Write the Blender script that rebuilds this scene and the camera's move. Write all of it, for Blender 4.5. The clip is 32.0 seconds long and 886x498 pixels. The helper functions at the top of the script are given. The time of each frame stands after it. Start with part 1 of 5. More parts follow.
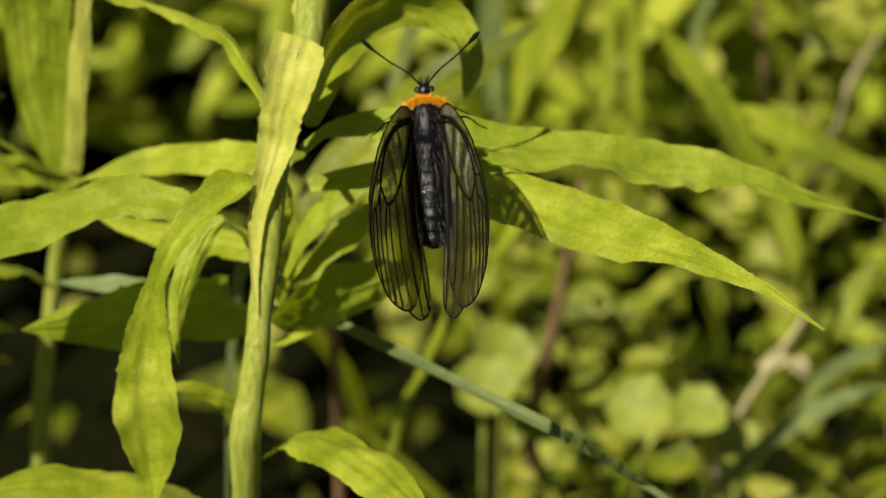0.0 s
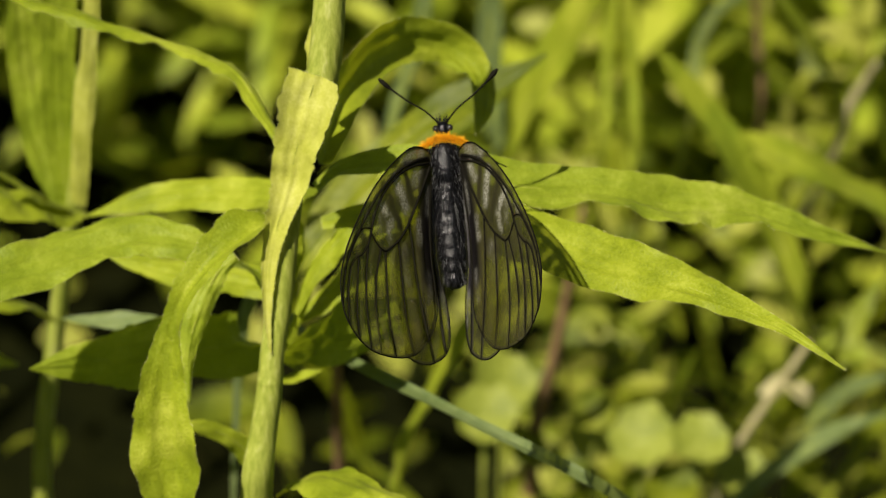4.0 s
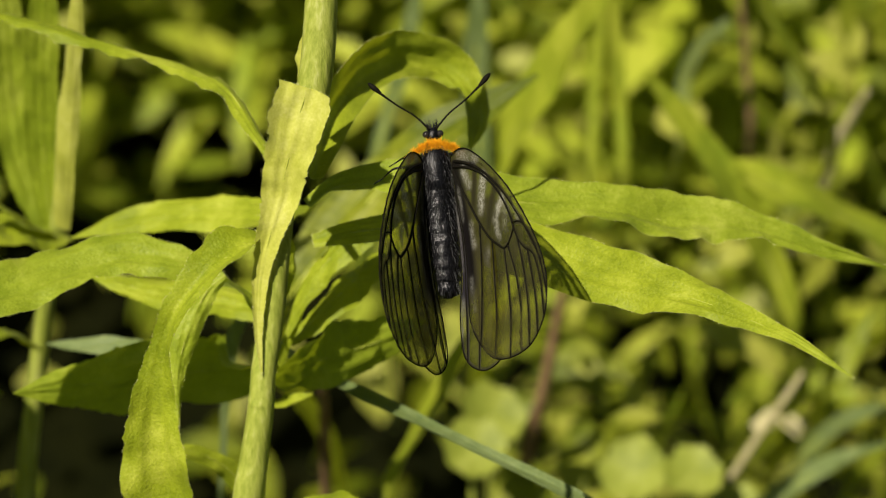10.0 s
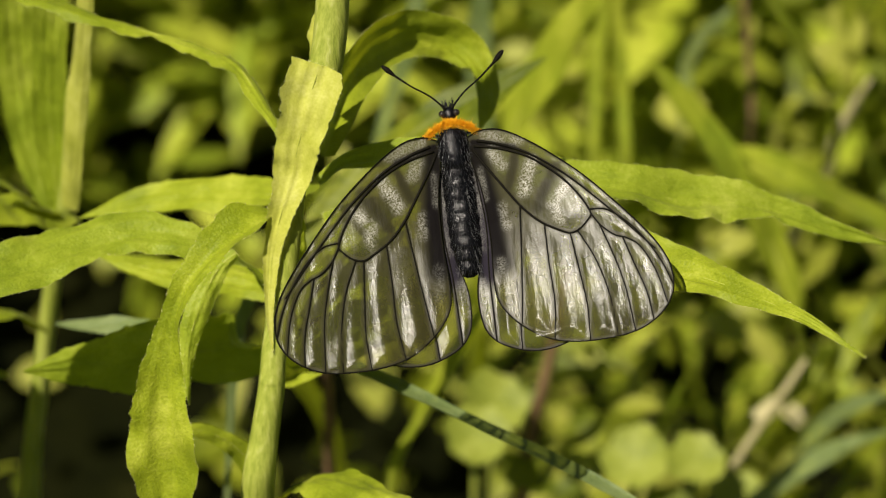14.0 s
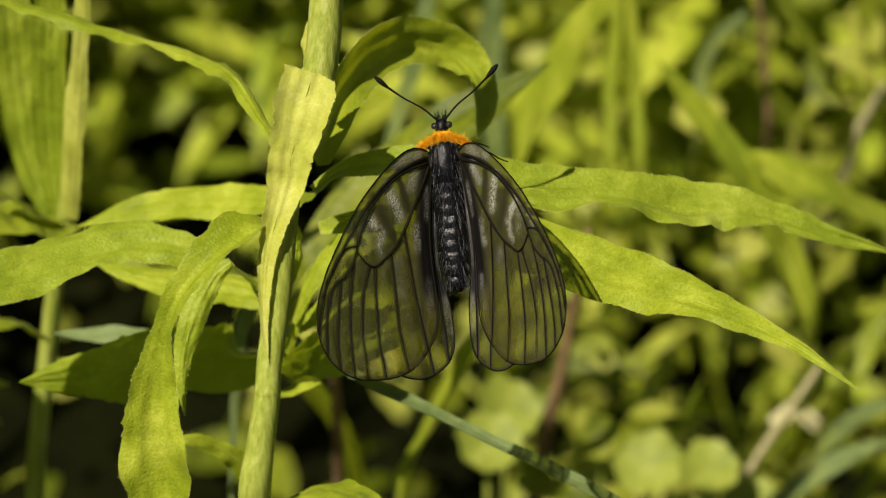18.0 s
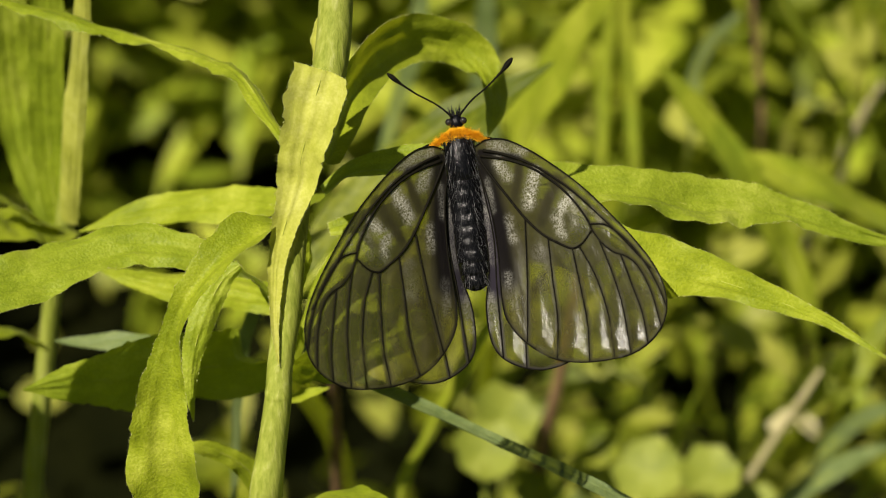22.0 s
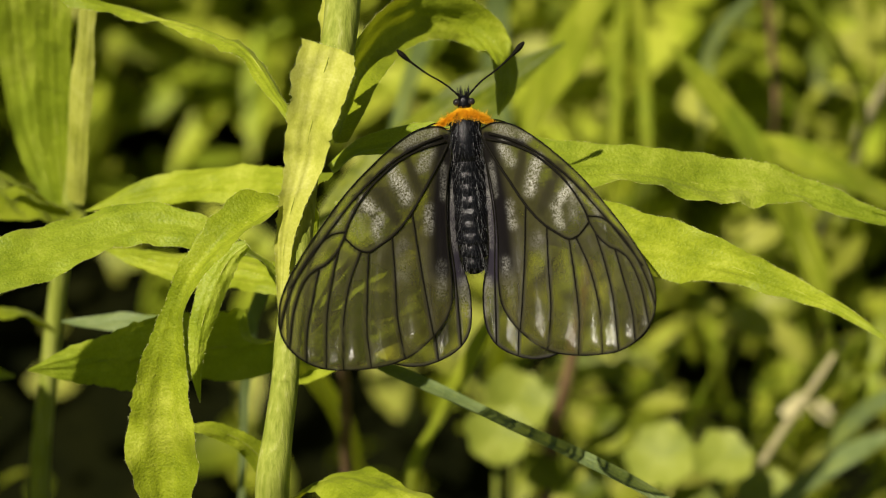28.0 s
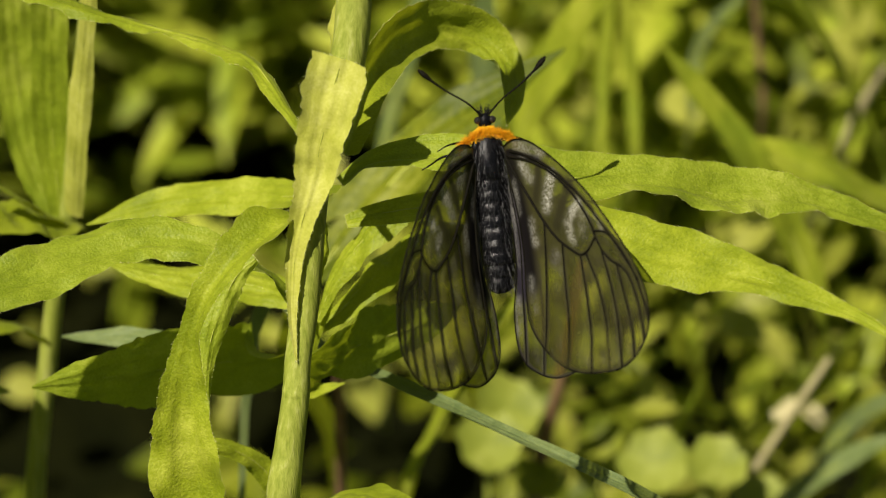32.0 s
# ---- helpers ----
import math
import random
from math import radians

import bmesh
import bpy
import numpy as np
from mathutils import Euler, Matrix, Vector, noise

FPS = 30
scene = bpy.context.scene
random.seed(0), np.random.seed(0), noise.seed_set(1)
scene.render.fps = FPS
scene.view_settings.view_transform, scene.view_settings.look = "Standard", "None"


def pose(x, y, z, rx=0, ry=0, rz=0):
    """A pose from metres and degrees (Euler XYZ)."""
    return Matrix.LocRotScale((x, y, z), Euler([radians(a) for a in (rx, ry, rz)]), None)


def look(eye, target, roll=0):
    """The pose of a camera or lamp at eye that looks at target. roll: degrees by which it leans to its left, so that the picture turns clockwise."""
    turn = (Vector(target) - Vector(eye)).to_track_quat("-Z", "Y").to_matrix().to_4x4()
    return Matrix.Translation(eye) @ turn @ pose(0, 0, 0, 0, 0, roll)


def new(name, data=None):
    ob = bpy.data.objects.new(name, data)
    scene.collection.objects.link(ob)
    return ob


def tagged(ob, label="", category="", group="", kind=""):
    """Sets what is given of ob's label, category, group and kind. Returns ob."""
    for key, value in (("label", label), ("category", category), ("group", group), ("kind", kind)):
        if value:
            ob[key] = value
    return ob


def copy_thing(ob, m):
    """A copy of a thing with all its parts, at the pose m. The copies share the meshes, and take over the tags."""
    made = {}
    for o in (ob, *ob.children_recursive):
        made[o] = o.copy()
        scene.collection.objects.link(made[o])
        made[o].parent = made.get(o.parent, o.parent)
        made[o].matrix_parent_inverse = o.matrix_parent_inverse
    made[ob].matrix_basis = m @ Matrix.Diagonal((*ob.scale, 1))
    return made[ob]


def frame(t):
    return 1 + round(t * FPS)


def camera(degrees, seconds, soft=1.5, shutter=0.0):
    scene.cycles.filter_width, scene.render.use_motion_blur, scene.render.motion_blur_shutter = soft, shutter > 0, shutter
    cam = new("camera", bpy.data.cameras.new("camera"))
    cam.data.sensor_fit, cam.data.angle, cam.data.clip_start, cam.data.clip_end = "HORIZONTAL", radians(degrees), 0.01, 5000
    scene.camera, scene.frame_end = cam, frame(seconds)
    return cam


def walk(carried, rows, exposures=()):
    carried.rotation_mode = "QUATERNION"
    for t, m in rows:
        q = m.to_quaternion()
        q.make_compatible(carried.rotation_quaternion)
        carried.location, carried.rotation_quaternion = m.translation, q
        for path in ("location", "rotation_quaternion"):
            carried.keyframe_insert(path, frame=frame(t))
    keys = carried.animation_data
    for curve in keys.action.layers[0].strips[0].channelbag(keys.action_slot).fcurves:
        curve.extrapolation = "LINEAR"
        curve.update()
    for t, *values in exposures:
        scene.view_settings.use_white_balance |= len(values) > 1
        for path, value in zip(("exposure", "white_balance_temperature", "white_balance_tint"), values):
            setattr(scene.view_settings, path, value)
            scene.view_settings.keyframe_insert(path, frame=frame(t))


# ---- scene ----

# ---------------------------------------------------------------- camera
# lens: a long macro lens, focused on the butterfly
cam = camera(12.0, 32.0, 1.1)
cam.data.dof.use_dof = True
cam.data.dof.focus_distance = 0.587
cam.data.dof.aperture_fstop = 31.5
PATH = [
    (0, 0.01208, -0.48588, 0.93554, 50.972, -0.015, 1.124),
    (0.5, 0.01396, -0.48243, 0.93780, 50.730, -0.063, 1.314),
    (1, 0.01347, -0.48256, 0.93726, 50.772, -0.041, 1.221),
    (1.5, 0.01174, -0.48491, 0.93840, 50.848, -0.057, 1.115),
    (2, 0.01060, -0.48458, 0.93947, 50.854, -0.045, 1.000),
    (2.5, 0.00968, -0.48400, 0.93895, 50.909, -0.095, 0.944),
    (3, 0.00718, -0.48262, 0.93781, 50.921, -0.050, 0.730),
    (3.5, 0.00567, -0.47907, 0.93607, 50.938, -0.176, 0.706),
    (5.5, 0.00353, -0.47508, 0.92928, 51.571, -0.094, 0.476),
    (6, 0.00360, -0.47330, 0.92408, 51.783, -0.163, 0.495),
    (6.5, 0.00449, -0.47200, 0.92319, 51.809, -0.146, 0.488),
    (7, 0.00241, -0.47125, 0.92237, 51.811, -0.136, 0.304),
    (7.5, 0.00218, -0.47108, 0.92216, 51.805, -0.152, 0.257),
    (8, 0.00315, -0.47285, 0.92420, 51.831, -0.099, 0.250),
    (8.5, 0.00442, -0.47262, 0.92263, 51.876, -0.242, 0.528),
    (9, 0.00133, -0.47303, 0.92035, 52.011, -0.228, 0.273),
    (9.5, 0.00036, -0.47236, 0.92214, 51.907, -0.071, 0.062),
    (10, 0.00105, -0.47016, 0.92069, 51.880, -0.170, 0.142),
    (10.5, 0.00294, -0.46853, 0.92100, 51.823, -0.126, 0.237),
    (11, 0.00536, -0.47582, 0.92239, 52.038, -0.158, 0.471),
    (11.5, -0.00069, -0.47122, 0.92087, 51.899, -0.456, 0.249),
    (12, -0.00189, -0.47279, 0.91930, 51.996, -0.434, 0.158),
    (12.5, 0.00057, -0.47481, 0.92106, 51.953, -0.381, 0.334),
    (13, -0.00278, -0.47336, 0.91913, 51.958, -0.452, 0.120),
    (13.5, -0.00184, -0.47362, 0.91912, 51.948, -0.482, 0.217),
    (14, -0.00272, -0.47276, 0.91736, 51.974, -0.408, 0.073),
    (14.5, -0.00060, -0.47243, 0.91875, 51.866, -0.388, 0.217),
    (16.5, 0.00000, -0.47203, 0.91978, 51.893, -0.442, 0.264),
    (17, 0.00312, -0.46928, 0.91870, 51.890, -0.341, 0.498),
    (17.5, 0.00507, -0.47223, 0.92070, 51.878, -0.372, 0.718),
    (18, 0.00446, -0.46820, 0.91542, 51.975, 0.112, 0.452),
    (18.5, 0.00148, -0.46493, 0.91097, 52.093, 0.343, 0.129),
    (19, -0.00347, -0.45940, 0.90530, 52.179, 0.377, -0.298),
    (19.5, -0.00240, -0.46135, 0.90707, 52.230, 0.368, -0.445),
    (20, -0.00195, -0.45928, 0.90809, 52.169, 0.332, -0.489),
    (20.5, -0.00114, -0.45969, 0.90733, 52.221, 0.345, -0.431),
    (21, -0.00187, -0.46134, 0.90650, 52.242, 0.246, -0.332),
    (21.5, -0.00324, -0.46024, 0.90667, 52.171, 0.217, -0.365),
    (22, -0.00359, -0.46073, 0.90615, 52.234, 0.186, -0.343),
    (22.5, -0.00199, -0.46113, 0.90584, 52.250, 0.202, -0.296),
    (23, -0.00243, -0.46084, 0.90396, 52.294, 0.120, -0.274),
    (23.5, -0.00068, -0.45970, 0.90409, 52.180, 0.226, -0.155),
    (24, -0.00022, -0.45867, 0.90383, 52.124, 0.316, -0.162),
    (24.5, -0.00086, -0.45776, 0.90374, 52.132, 0.330, -0.195),
    (25, -0.00109, -0.46091, 0.90345, 52.266, 0.340, -0.207),
    (25.5, -0.00022, -0.45618, 0.90215, 52.095, 0.289, -0.100),
    (27.5, 0.00195, -0.45694, 0.90066, 52.119, 0.468, 0.068),
    (28, -0.00267, -0.45696, 0.90120, 52.109, 0.224, -0.107),
    (28.5, -0.00479, -0.45514, 0.89943, 52.124, 0.148, -0.206),
    (29, -0.00106, -0.45819, 0.90205, 52.126, 0.195, 0.075),
    (29.5, -0.00378, -0.45589, 0.90092, 52.112, 0.299, -0.185),
    (30, -0.00405, -0.45559, 0.90034, 52.125, 0.202, -0.144),
    (30.5, -0.00248, -0.45581, 0.89908, 52.150, 0.163, 0.038),
    (31, -0.00619, -0.45370, 0.89841, 52.118, 0.154, -0.249),
    (31.5, -0.00833, -0.45475, 0.89879, 52.211, 0.228, -0.548),
    (32, -0.01209, -0.44828, 0.89838, 51.989, 0.116, -0.985),
]
walk(cam, [(t, pose(x, y, z, rx, ry, rz)) for t, x, y, z, rx, ry, rz in PATH], [(0.0, 0.37), (27.0, 0.37), (31.0, 0.31), (32.0, 0.31)])

# ---------------------------------------------------------------- sky and sun
SUN_WAY = Vector((0.35, 0.40, -0.85)).normalized()
world = bpy.data.worlds.new("sky")
scene.world = world
world.use_nodes = True
sky = world.node_tree.nodes.new("ShaderNodeTexSky")
sky.sky_type = "NISHITA"
sky.sun_disc = False
sky.sun_elevation = math.asin(-SUN_WAY.z)
sky.sun_rotation = math.atan2(-SUN_WAY.x, -SUN_WAY.y)
world.node_tree.links.new(sky.outputs[0], world.node_tree.nodes["Background"].inputs[0])
world.node_tree.nodes["Background"].inputs[1].default_value = 0.024
sun = new("sun", bpy.data.lights.new("sun", "SUN"))
sun.data.energy, sun.data.angle, sun.data.color = 5.4, radians(0.5), (1.0, 0.91, 0.79)
sun.matrix_world = look(-SUN_WAY * 5, (0, 0, 0))


# ---------------------------------------------------------------- materials
def graph(name):
    m = bpy.data.materials.new(name)
    m.use_nodes = True
    m.node_tree.nodes.clear()
    return m, m.node_tree.nodes, m.node_tree.links


def add(ns, kind, **values):
    n = ns.new("ShaderNode" + kind)
    for key, v in values.items():
        if key in n.inputs:
            n.inputs[key].default_value = v
    return n


def rgb(c):
    return (*c, 1.0)


def ramp(ns, stops):
    r = ns.new("ShaderNodeValToRGB")
    while len(r.color_ramp.elements) < len(stops):
        r.color_ramp.elements.new(0.5)
    for e, (p, c) in zip(r.color_ramp.elements, stops):
        e.position, e.color = p, rgb(c)
    return r


def leaf_material(name, low, mid, high, glow, through_share=0.36, rough=0.5, vein=1.0, blotch=90.0, grain=2600.0, spread=0.35, pucker_share=0.8, relief=0.32, downy=0.35):
    """A living leaf: mottled green, downy grain, side veins, some light passing through."""
    m, ns, ls = graph(name)
    out = ns.new("ShaderNodeOutputMaterial")
    tc = ns.new("ShaderNodeTexCoord")
    geo = ns.new("ShaderNodeNewGeometry")
    big = add(ns, "TexNoise", Scale=blotch, Detail=3.0)
    fine = add(ns, "TexNoise", Scale=grain, Detail=2.0)
    for n in (big, fine):
        ls.new(tc.outputs["Object"], n.inputs["Vector"])
    mixv = add(ns, "Math")
    mixv.operation = "MULTIPLY_ADD"
    ls.new(fine.outputs["Fac"], mixv.inputs[0])
    mixv.inputs[1].default_value = 0.45
    ls.new(big.outputs["Fac"], mixv.inputs[2])
    patchy = add(ns, "TexNoise", Scale=blotch * 4.5, Detail=4.0, Roughness=0.65)
    ls.new(tc.outputs["Object"], patchy.inputs["Vector"])
    mid2 = add(ns, "Math")
    mid2.operation = "MULTIPLY_ADD"
    ls.new(patchy.outputs["Fac"], mid2.inputs[0])
    mid2.inputs[1].default_value = 0.55
    ls.new(mixv.outputs[0], mid2.inputs[2])
    var = add(ns, "Math")
    var.operation = "MULTIPLY_ADD"
    ls.new(geo.outputs["Random Per Island"], var.inputs[0])
    var.inputs[1].default_value = spread
    ls.new(mid2.outputs[0], var.inputs[2])
    var2 = add(ns, "Math")
    var2.operation = "SUBTRACT"
    ls.new(var.outputs[0], var2.inputs[0])
    var2.inputs[1].default_value = 0.495 + spread * 0.5
    hue = ramp(ns, [(0.25, low), (0.5, mid), (0.75, high)])
    ls.new(var2.outputs[0], hue.inputs[0])
    # short pale down over the green
    tips = add(ns, "TexNoise", Scale=grain * 1.9, Detail=1.0)
    ls.new(tc.outputs["Object"], tips.inputs["Vector"])
    tuft = add(ns, "MapRange")
    tuft.inputs["From Min"].default_value, tuft.inputs["From Max"].default_value = 0.50, 0.78
    tuft.inputs["To Max"].default_value = downy
    ls.new(tips.outputs["Fac"], tuft.inputs["Value"])
    col = ns.new("ShaderNodeMix")
    col.data_type = "RGBA"
    ls.new(tuft.outputs[0], col.inputs["Factor"])
    ls.new(hue.outputs[0], col.inputs[6])
    col.inputs[7].default_value = rgb((0.50, 0.53, 0.09))
    # side veins, slanting from the midrib
    uv = ns.new("ShaderNodeSeparateXYZ")
    ls.new(tc.outputs["UV"], uv.inputs[0])
    ab = add(ns, "Math")
    ab.operation = "ABSOLUTE"
    sh = add(ns, "Math")
    sh.operation = "SUBTRACT"
    ls.new(uv.outputs["Y"], sh.inputs[0])
    sh.inputs[1].default_value = 0.5
    ls.new(sh.outputs[0], ab.inputs[0])
    sl = add(ns, "Math")
    sl.operation = "MULTIPLY_ADD"
    ls.new(ab.outputs[0], sl.inputs[0])
    sl.inputs[1].default_value = -0.22
    ls.new(uv.outputs["X"], sl.inputs[2])
    wv = add(ns, "Math")
    wv.operation = "MULTIPLY"
    ls.new(sl.outputs[0], wv.inputs[0])
    wv.inputs[1].default_value = 95.0
    sn = add(ns, "Math")
    sn.operation = "SINE"
    ls.new(wv.outputs[0], sn.inputs[0])
    pucker = add(ns, "TexNoise", Scale=grain * 0.2, Detail=3.0)
    ls.new(tc.outputs["Object"], pucker.inputs["Vector"])
    nerve = add(ns, "Math")
    nerve.operation = "COMPARE"
    ls.new(ab.outputs[0], nerve.inputs[0])
    nerve.inputs[1].default_value, nerve.inputs[2].default_value = 0.20, 0.014
    hs1 = add(ns, "Math")
    hs1.operation = "MULTIPLY_ADD"
    ls.new(sn.outputs[0], hs1.inputs[0])
    hs1.inputs[1].default_value = 0.08 * vein
    ls.new(fine.outputs["Fac"], hs1.inputs[2])
    hs2 = add(ns, "Math")
    hs2.operation = "MULTIPLY_ADD"
    ls.new(nerve.outputs[0], hs2.inputs[0])
    hs2.inputs[1].default_value = -0.35 * vein
    ls.new(hs1.outputs[0], hs2.inputs[2])
    hsum = add(ns, "Math")
    hsum.operation = "MULTIPLY_ADD"
    ls.new(pucker.outputs["Fac"], hsum.inputs[0])
    hsum.inputs[1].default_value = pucker_share
    ls.new(hs2.outputs[0], hsum.inputs[2])
    bump = add(ns, "Bump", Strength=relief, Distance=0.0005)
    ls.new(hsum.outputs[0], bump.inputs["Height"])
    p = add(ns, "BsdfPrincipled", Roughness=rough)
    p.inputs["Specular IOR Level"].default_value = 0.25
    p.inputs["Sheen Weight"].default_value, p.inputs["Sheen Roughness"].default_value = 0.22 * downy, 0.4
    p.inputs["Sheen Tint"].default_value = rgb((0.85, 0.9, 0.4))
    ls.new(col.outputs[2], p.inputs["Base Color"])
    ls.new(bump.outputs[0], p.inputs["Normal"])
    tr = add(ns, "BsdfTranslucent", Color=rgb(glow))
    ls.new(bump.outputs[0], tr.inputs["Normal"])
    mx = add(ns, "MixShader", Fac=through_share)
    ls.new(p.outputs[0], mx.inputs[1])
    ls.new(tr.outputs[0], mx.inputs[2])
    ls.new(mx.outputs[0], out.inputs[0])
    return m


def solid_material(name, stops, rough=0.6, scale=300.0, bump=0.3, depth=0.0003, spec=0.4, metal=0.0, stretch=(1, 1, 1)):
    m, ns, ls = graph(name)
    out = ns.new("ShaderNodeOutputMaterial")
    tc = ns.new("ShaderNodeTexCoord")
    mp = add(ns, "Mapping", Scale=stretch)
    ls.new(tc.outputs["Object"], mp.inputs["Vector"])
    n1 = add(ns, "TexNoise", Scale=scale, Detail=5.0, Roughness=0.65)
    ls.new(mp.outputs[0], n1.inputs["Vector"])
    col = ramp(ns, stops)
    ls.new(n1.outputs["Fac"], col.inputs[0])
    b = add(ns, "Bump", Strength=bump, Distance=depth)
    ls.new(n1.outputs["Fac"], b.inputs["Height"])
    p = add(ns, "BsdfPrincipled", Roughness=rough, Metallic=metal)
    p.inputs["Specular IOR Level"].default_value = spec
    ls.new(col.outputs[0], p.inputs["Base Color"])
    ls.new(b.outputs[0], p.inputs["Normal"])
    ls.new(p.outputs[0], out.inputs[0])
    return m


def wing_material(name, smoke, dark, opacity):
    """Thin, nearly scaleless membrane: smoky, see-through, with dusty pale spots and a sheen limited to its outer part.
    The wing's own marks are in the attributes pale, smoke, vein_shade and veil; pale also holds a painted sheen."""
    m, ns, ls = graph(name)
    out = ns.new("ShaderNodeOutputMaterial")
    tc = ns.new("ShaderNodeTexCoord")

    def mark(key):
        n = ns.new("ShaderNodeAttribute")
        n.attribute_name = key
        return n.outputs["Fac"]

    def calc(kind, x, y, z=None, clamp=False):
        n = ns.new("ShaderNodeMath")
        n.operation, n.use_clamp = kind, clamp
        for slot, v in zip(n.inputs, (x, y, z)):
            if isinstance(v, (int, float)):
                slot.default_value = v
            elif v is not None:
                ls.new(v, slot)
        return n.outputs[0]

    def grain(scale, low, high, stretch=(1, 1, 1)):
        mp = add(ns, "Mapping", Scale=stretch)
        ls.new(tc.outputs["Object"], mp.inputs["Vector"])
        n = add(ns, "TexNoise", Scale=scale, Detail=3.0, Roughness=0.6)
        ls.new(mp.outputs[0], n.inputs["Vector"])
        r = add(ns, "MapRange")
        r.inputs["From Min"].default_value, r.inputs["From Max"].default_value = low, high
        ls.new(n.outputs["Fac"], r.inputs["Value"])
        return r.outputs[0]

    speck = grain(4300.0, 0.40, 0.62)
    cloud = grain(420.0, 0.30, 0.66)
    streak = grain(1300.0, 0.30, 0.70, (1, 0.18, 1))
    pale = calc("MULTIPLY", calc("MULTIPLY", mark("pale"), speck), calc("MULTIPLY_ADD", cloud, 0.8, 0.2), clamp=True)
    shade = calc("MAXIMUM", mark("smoke"), calc("MULTIPLY", mark("vein_shade"), 0.75))
    base = ns.new("ShaderNodeMix")
    base.data_type = "RGBA"
    base.inputs[6].default_value, base.inputs[7].default_value = rgb(smoke), rgb(dark)
    ls.new(calc("MULTIPLY", shade, 1.2, clamp=True), base.inputs["Factor"])
    body = ns.new("ShaderNodeMix")
    body.data_type = "RGBA"
    ls.new(base.outputs[2], body.inputs[6])
    body.inputs[7].default_value = rgb((0.66, 0.65, 0.54))
    ls.new(pale, body.inputs["Factor"])
    bump = add(ns, "Bump", Strength=0.26, Distance=0.0002)
    ls.new(calc("MULTIPLY_ADD", speck, 0.25, streak), bump.inputs["Height"])
    p = ns.new("ShaderNodeBsdfPrincipled")
    ls.new(body.outputs[2], p.inputs["Base Color"])
    ls.new(bump.outputs[0], p.inputs["Normal"])
    ls.new(calc("MULTIPLY_ADD", shade, 0.3, 0.24), p.inputs["Roughness"])
    # sheen mask by distance from the hinge, placing highlights on the outer wing
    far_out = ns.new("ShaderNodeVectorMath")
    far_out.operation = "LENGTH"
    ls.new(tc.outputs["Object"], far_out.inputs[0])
    outer_sheen = add(ns, "MapRange")
    outer_sheen.interpolation_type = "SMOOTHSTEP"
    outer_sheen.inputs["From Min"].default_value, outer_sheen.inputs["From Max"].default_value = 0.010, 0.020
    outer_sheen.inputs["To Min"].default_value, outer_sheen.inputs["To Max"].default_value = 0.08, 0.8
    ls.new(far_out.outputs["Value"], outer_sheen.inputs["Value"])
    ls.new(calc("MULTIPLY", outer_sheen.outputs[0], calc("MULTIPLY_ADD", shade, -1.15, 1.0, True)), p.inputs["Specular IOR Level"])
    clear = add(ns, "BsdfTransparent", Color=rgb((0.90, 0.88, 0.50)))
    lit = add(ns, "BsdfTranslucent", Color=rgb((0.46, 0.43, 0.14)))
    skin = ns.new("ShaderNodeMixShader")
    ls.new(calc("MULTIPLY_ADD", shade, -0.30, 0.32, True), skin.inputs[0])
    ls.new(p.outputs[0], skin.inputs[1])
    ls.new(lit.outputs[0], skin.inputs[2])
    cover = calc("MULTIPLY_ADD", cloud, 0.24, opacity - 0.12)
    cover = calc("MULTIPLY_ADD", shade, 0.75, cover)
    cover = calc("ADD", cover, pale, clamp=True)
    mx = ns.new("ShaderNodeMixShader")
    ls.new(calc("MULTIPLY", cover, mark("veil"), clamp=True), mx.inputs[0])
    ls.new(clear.outputs[0], mx.inputs[1])
    ls.new(skin.outputs[0], mx.inputs[2])
    ls.new(mx.outputs[0], out.inputs[0])
    return m


LEAF = leaf_material("young_leaf", (0.19, 0.25, 0.0066), (0.33, 0.395, 0.0180), (0.52, 0.57, 0.0615), (0.46, 0.5, 0.0098), vein=0.6)
LEAF_PALE = leaf_material("pale_leaf_underside", (0.38, 0.405, 0.0451), (0.5, 0.515, 0.0861), (0.63, 0.635, 0.1640), (0.47, 0.49, 0.0246), 0.22, pucker_share=0.15, relief=0.12, spread=0.08, vein=0.5)
LEAF_BLUE = leaf_material("grey_green_blade", (0.11, 0.16, 0.05), (0.18, 0.24, 0.085), (0.26, 0.32, 0.13), (0.26, 0.34, 0.05), vein=0.2)
LEAF_FAR = leaf_material("undergrowth_leaf", (0.09, 0.12, 0.0049), (0.21, 0.24, 0.0115), (0.4, 0.41, 0.0656), (0.34, 0.4, 0.0123), vein=0.4, spread=0.6, blotch=40.0, grain=900.0, downy=0.0)
GRASS_FAR = leaf_material("undergrowth_grass", (0.13, 0.18, 0.0098), (0.28, 0.33, 0.0205), (0.46, 0.49, 0.0656), (0.46, 0.52, 0.0246), 0.5, vein=0.1, spread=0.6, blotch=40.0, grain=900.0, downy=0.0)
GRASS_NEAR = leaf_material("wide_grass", (0.22, 0.29, 0.0180), (0.37, 0.43, 0.0287), (0.51, 0.55, 0.0574), (0.45, 0.52, 0.0164), vein=0.1, blotch=60.0, grain=900.0, downy=0.0)
LEAF_GREEN = leaf_material("fresh_green_leaf", (0.17, 0.235, 0.0082), (0.3, 0.375, 0.0213), (0.48, 0.54, 0.0697), (0.42, 0.5, 0.0123), vein=0.8)
ROUND_LEAF = leaf_material("round_leaf", (0.18, 0.22, 0.0246), (0.27, 0.31, 0.0410), (0.38, 0.41, 0.0902), (0.3, 0.35, 0.0246), 0.25, vein=0.4, blotch=120.0, downy=0.1)
